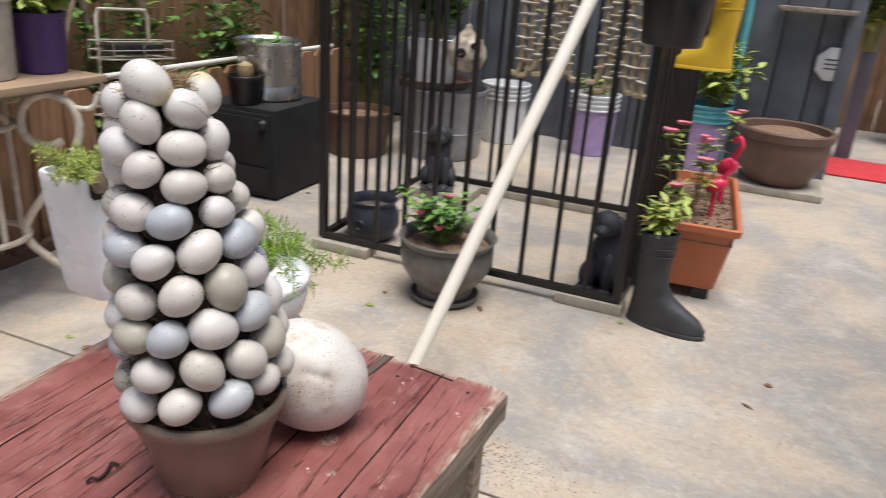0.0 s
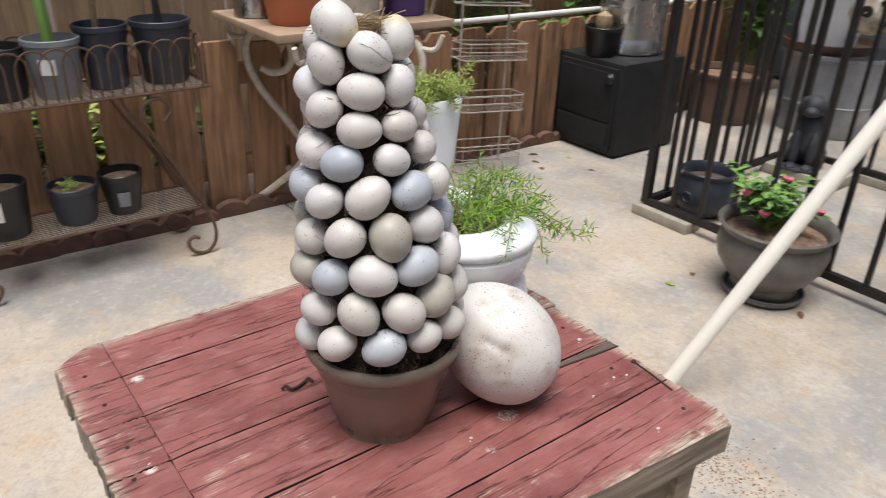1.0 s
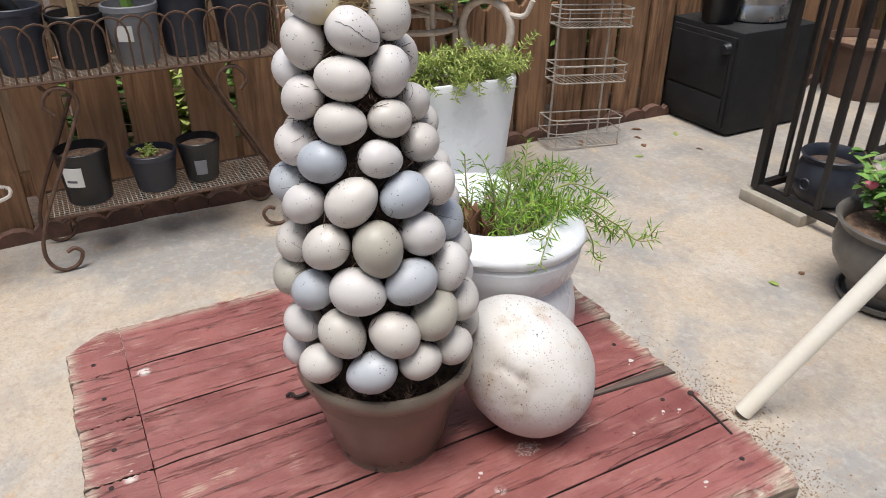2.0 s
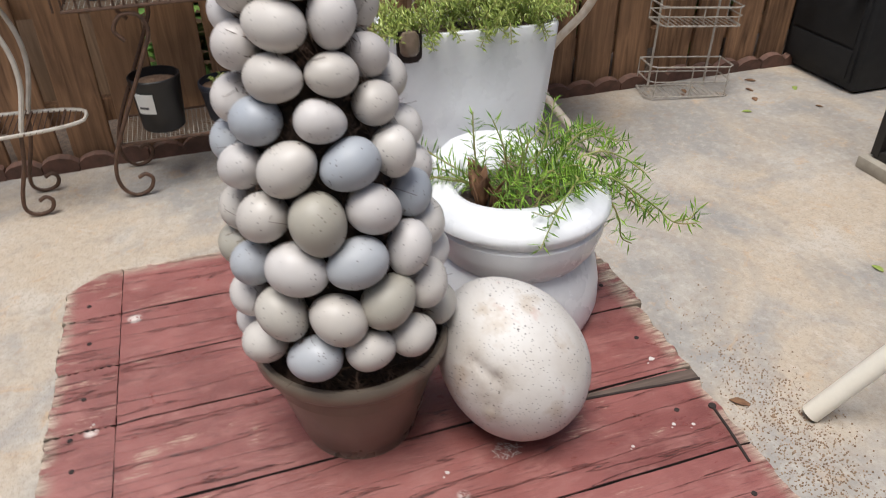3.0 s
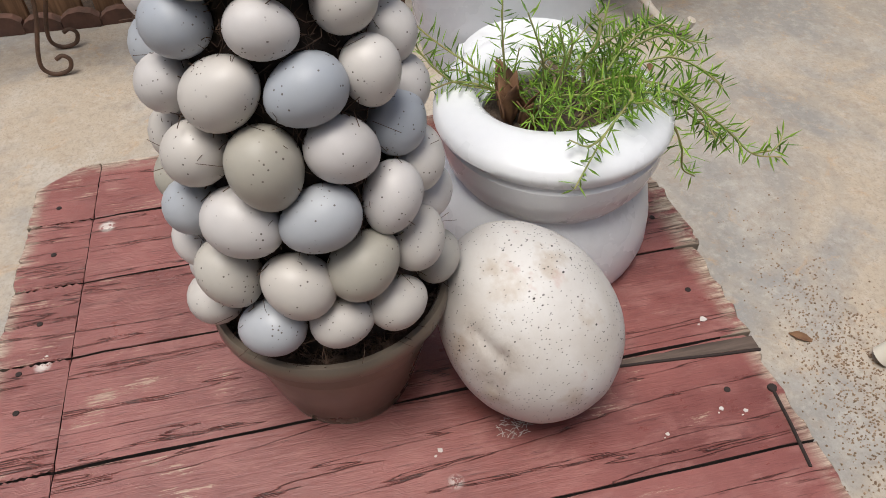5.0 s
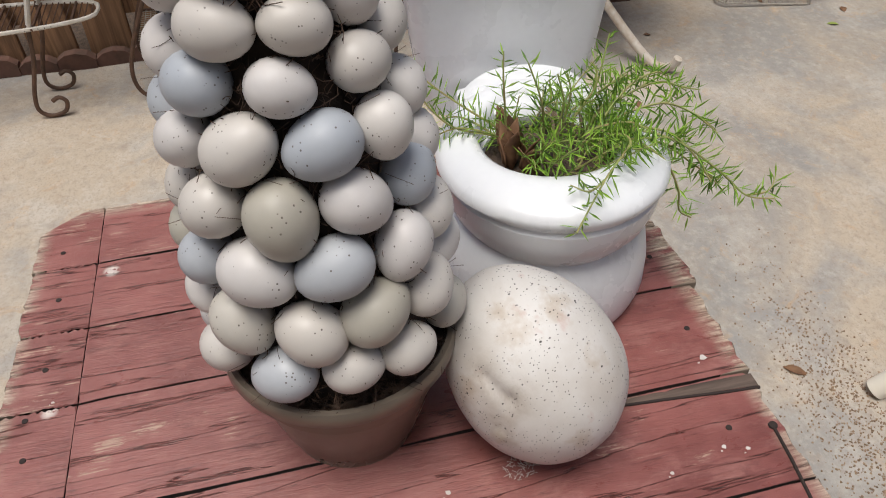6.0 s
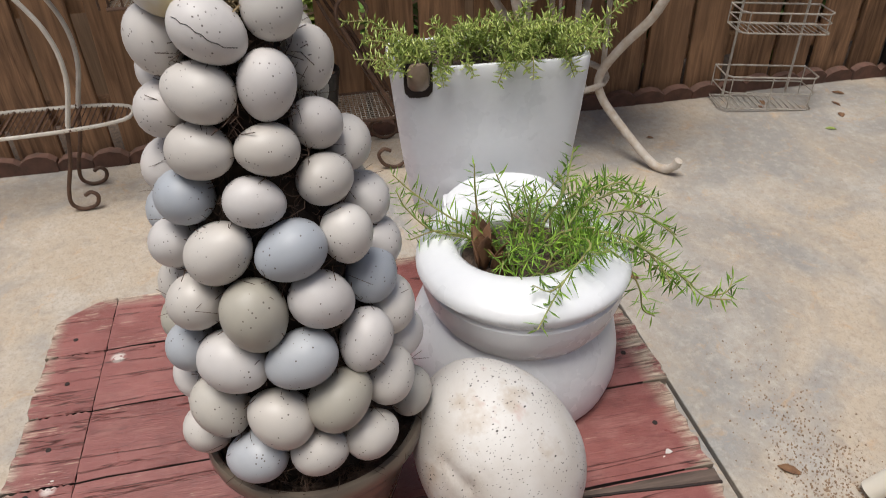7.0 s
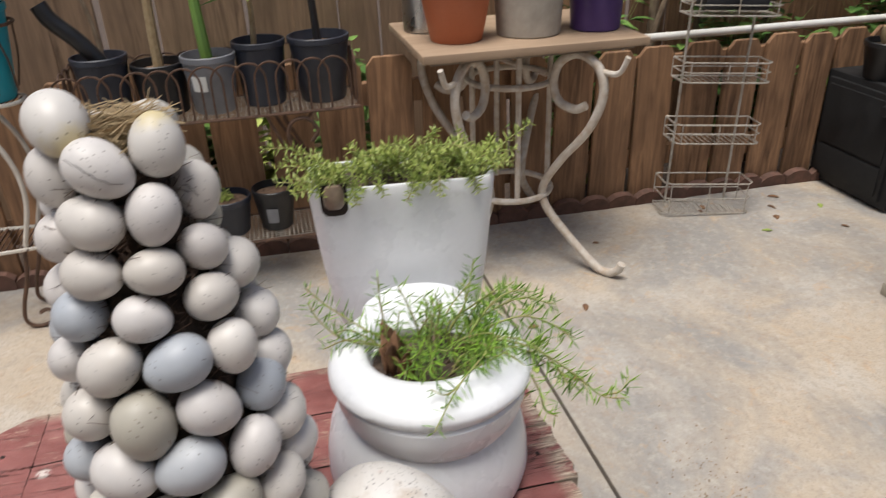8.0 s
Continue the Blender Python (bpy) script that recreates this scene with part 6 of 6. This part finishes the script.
# ---- greenery between and over the fences ----
for k, (x, y, z, sx, sy, sz, n, m) in enumerate(((-2.33, 0.56, 0.0, 0.09, 0.16, 0.5, 36, LEAF_D), (-2.33, 0.84, 0.0, 0.08, 0.12, 0.4, 24, LEAF_Y), (-2.33, 1.05, 0.0, 0.08, 0.14, 0.62, 36, LEAF_D), (-2.33, 1.9, 0.0, 0.1, 0.3, 0.75, 44, LEAF_D), (-2.34, 2.5, 0.0, 0.1, 0.3, 1.05, 70, LEAF_D), (-2.34, 3.2, 0.0, 0.12, 0.4, 1.1, 90, LEAF_D), (-2.2, 4.4, 0.0, 0.35, 0.35, 1.3, 130, LEAF_D))):
    bush("shrub", (x, y, z), (sx, sy, sz), n, m, "green shrub growing behind the low fence", 200 + k, 0.08, 0.022)
for y, lean in ((2.15, 0.08), (2.35, -0.06), (2.62, 0.12)):
    stalk("sapling", (-2.36, y, 0.0), 1.6, 0.02, BARK, "bare brown sapling trunk behind the low fence", 8, LEAF_D, (0.0, lean), int(y * 100), 0.1, 0.025, 0.6)
stalk("dry_branch", (-2.3, 2.1, 0.3), 0.75, 0.012, BARK, "thin dry branch leaning behind the fence", 0, LEAF_D, (0.05, 0.25), 77)
stalk("thin_stem", (-2.20, 0.985, 0.0), 0.62, 0.009, STEM, "pale green stem seen between fence boards", 5, LEAF_D, (0.0, -0.02), 78)

for x, y in ((-0.66, 0.415), (-0.56, 0.415), (-0.455, 0.41), (-0.74, 0.41), (-0.76, 1.06), (-0.66, 1.065), (-0.56, 1.07), (-0.45, 1.06), (-0.33, 1.04), (-0.21, 1.05), (-0.33, 0.41), (-0.5, 0.405)):
    part("nail_head", lathe(bmesh.new(), [(0, 0.001), (0.0028, 0.0008), (0.0034, -0.001), (0, -0.001)], 10, at=(x, y, TOP)), DARKGAP, chest)

# a splintered bare strip along one plank joint, and paint chips
rng = random.Random(90)
STRIP = (Vector((-0.378, 0.950, TOP)), Vector((-0.366, 1.092, TOP)))
GLUE = (-0.337, 0.841)
CHIPS = ((-0.330, 0.774, 0.006), (-0.313, 1.026, 0.005), (-0.306, 1.045, 0.005), (-0.300, 0.968, 0.004), (-0.203, 0.988, 0.007), (-0.516, 0.428, 0.003), (-0.411, 1.057, 0.008))
bm = bmesh.new()
strip_up, strip_low = [], []
for i in range(15):
    t = i / 14
    w = 0.004 + 0.011 * t + rng.uniform(-0.0012, 0.0012)
    c = STRIP[0].lerp(STRIP[1], t)
    strip_up.append((c.x - w, c.y, TOP + 0.0009 + rng.uniform(0, 0.0006)))
    strip_low.append((c.x, c.y, TOP + 0.0006))
tops = [[bm.verts.new(p) for p in row] for row in (strip_up, strip_low)]
base_ = [[bm.verts.new((p[0], p[1], TOP - 0.002)) for p in row] for row in (strip_up, strip_low)]
for i in range(14):
    bm.faces.new((tops[0][i], tops[0][i + 1], tops[1][i + 1], tops[1][i]))
    bm.faces.new((base_[0][i], base_[0][i + 1], tops[0][i + 1], tops[0][i]))
    bm.faces.new((tops[1][i], tops[1][i + 1], base_[1][i + 1], base_[1][i]))
part("splintered_strip", bm, SPLINTER, chest, "grey splintered bare wood", smooth=False)
bm = bmesh.new()
tube(bm, spline([STRIP[0] + Vector((0.001, 0, 0.0003)), STRIP[0].lerp(STRIP[1], 0.4) + Vector((0.0012, 0, 0.0003)), STRIP[0].lerp(STRIP[1], 0.75) + Vector((0.0022, 0, 0.0003)), STRIP[1] + Vector((0.002, 0, 0.0003))], 5), 0.0018, 5)
part("split", bm, DARKGAP, chest, "dark split beside the bare strip")
for x, y, size in CHIPS:
    for k in range(2):
        bm = bmesh.new()
        q = Vector((x + (0, 0.7 * size)[k], y + (0, -0.9 * size)[k], TOP))
        n = rng.randint(5, 8)
        ring = [(q.x + size * (0.55, 0.25)[k] * rng.uniform(0.4, 1.0) * math.cos(math.tau * i / n), q.y + size * (0.7, 0.3)[k] * rng.uniform(0.4, 1.0) * math.sin(math.tau * i / n)) for i in range(n)]
        top = [bm.verts.new((a, b, TOP + 0.0005)) for a, b in ring]
        low = [bm.verts.new((a, b, TOP - 0.001)) for a, b in ring]
        bm.faces.new(top)
        for i in range(n):
            bm.faces.new((top[i], low[i], low[(i + 1) % n], top[(i + 1) % n]))
        part("paint_chip", bm, CHIPWHITE, chest, "white chip in the red paint", smooth=False)
bm = bmesh.new()
for _ in range(46):
    a, r = rng.uniform(0, math.tau), 0.011 * math.sqrt(rng.random())
    p = Vector((GLUE[0] + r * math.cos(a), GLUE[1] + 1.3 * r * math.sin(a), TOP + 0.0006))
    d = Vector((rng.gauss(0, 1), rng.gauss(0, 1), rng.gauss(0, 0.25))).normalized() * rng.uniform(0.0015, 0.0045)
    tube(bm, [p - d, p + Vector((0, 0, 0.0008)), p + d], 0.00028, 4)
tagged(finish("dried_glue", bm, CHIPWHITE, smooth=False), "whitish dried glue strands at the foot of the big egg", "glue", kind="stuff")

# ---- litter on the floor ----
GRIT = mottled("tan_grit", (0.40, 0.28, 0.18), (0.20, 0.13, 0.085), 90, 0.9)
rng = random.Random(12)
bm = bmesh.new()
for _ in range(2200):
    u = rng.gauss(0, 0.17)
    x, y = -0.5 + u, 1.50 - 0.12 * u + rng.gauss(0, 0.05)
    s_ = rng.uniform(0.0009, 0.0024)
    m = pose(x, y, s_ * 0.4, rng.uniform(0, 360), rng.uniform(0, 360), 0)
    bmesh.ops.create_cone(bm, segments=4, radius1=s_, radius2=s_ * 0.5, depth=s_ * 1.2, cap_ends=True, matrix=m)
tagged(finish("grit", bm, GRIT, smooth=False), "tan grit lying on the concrete beside the chest", "grit", kind="stuff")
bm = bmesh.new()
tube(bm, spline([(-0.006, -0.022, 0.002), (-0.004, -0.016, 0.006), (0.003, -0.012, 0.004), (0.002, 0.0, 0.003), (-0.003, 0.012, 0.003), (-0.004, 0.018, 0.005), (0.004, 0.021, 0.003)], 5), 0.0022, 6)
nail = finish("bent_nail", bm, DARKGAP)
nail.location = (-0.549, 0.642, TOP + 0.001)
tagged(nail, "bent black iron nail lying on the red planks", "nail")
bm = bmesh.new()
tube(bm, [(-0.322, 1.080, TOP + 0.0005), (-0.285, 1.076, TOP + 0.0008), (-0.244, 1.070, TOP + 0.0005)], 0.0016, 5)
lathe(bm, [(0, 0.003), (0.004, 0.002), (0.0045, 0), (0, 0)], 10, at=(-0.322, 1.080, TOP))
tagged(finish("iron_pin", bm, DARKGAP), "dark iron pin lying across the plank joint", "nail")
rng = random.Random(33)
for k in range(26):
    bm = bmesh.new()
    leaf_blade(bm, Vector((0, 0, 0)), Vector((1, 0, 0.1)), Vector((0, 0, 1)), rng.uniform(0.018, 0.045), rng.uniform(0.005, 0.011), 0, 0.2)
    ob = finish("fallen_leaf", bm, DRY if k % 4 else LEAF_Y)
    if k < 8:
        x, y = rng.uniform(-2.06, -1.7), rng.uniform(2.2, 2.7)
    else:
        x, y = rng.uniform(-2.0, 0.4), rng.uniform(1.2, 3.2)
    ob.matrix_basis = pose(x, y, 0.003, 0, 0, rng.uniform(0, 360))
    ob.modifiers.new("thickness", "SOLIDIFY").thickness = 0.0008
    tagged(ob, "small dry leaf fallen on the concrete", "leaf", "fallen leaves")

# ---- unseen wall and overhang, added to shape light on the patio ----
light_screen = thing("wall_light_screen", "unseen cream wall and overhang, added to bounce and block light", "wall", kind="structure")
# pale so that it throws fill light back on the fronts of things
FILLWALL = mottled("cream_fill_wall", (0.72, 0.69, 0.64), (0.66, 0.63, 0.58), 5, 0.85, relief=0.3)
bm = bmesh.new()
box(bm, (1.8, -4.0, 0.0), (1.8 + 0.2, 2.2, 2.9), 0.005)
part("wall", bm, FILLWALL, light_screen)
bm = bmesh.new()
box(bm, (1.8 - 0.45, -4.2, 2.55), (1.8 + 0.4, 2.2 + 0.2, 2.67), 0.005)
part("eave", bm, FILLWALL, light_screen)
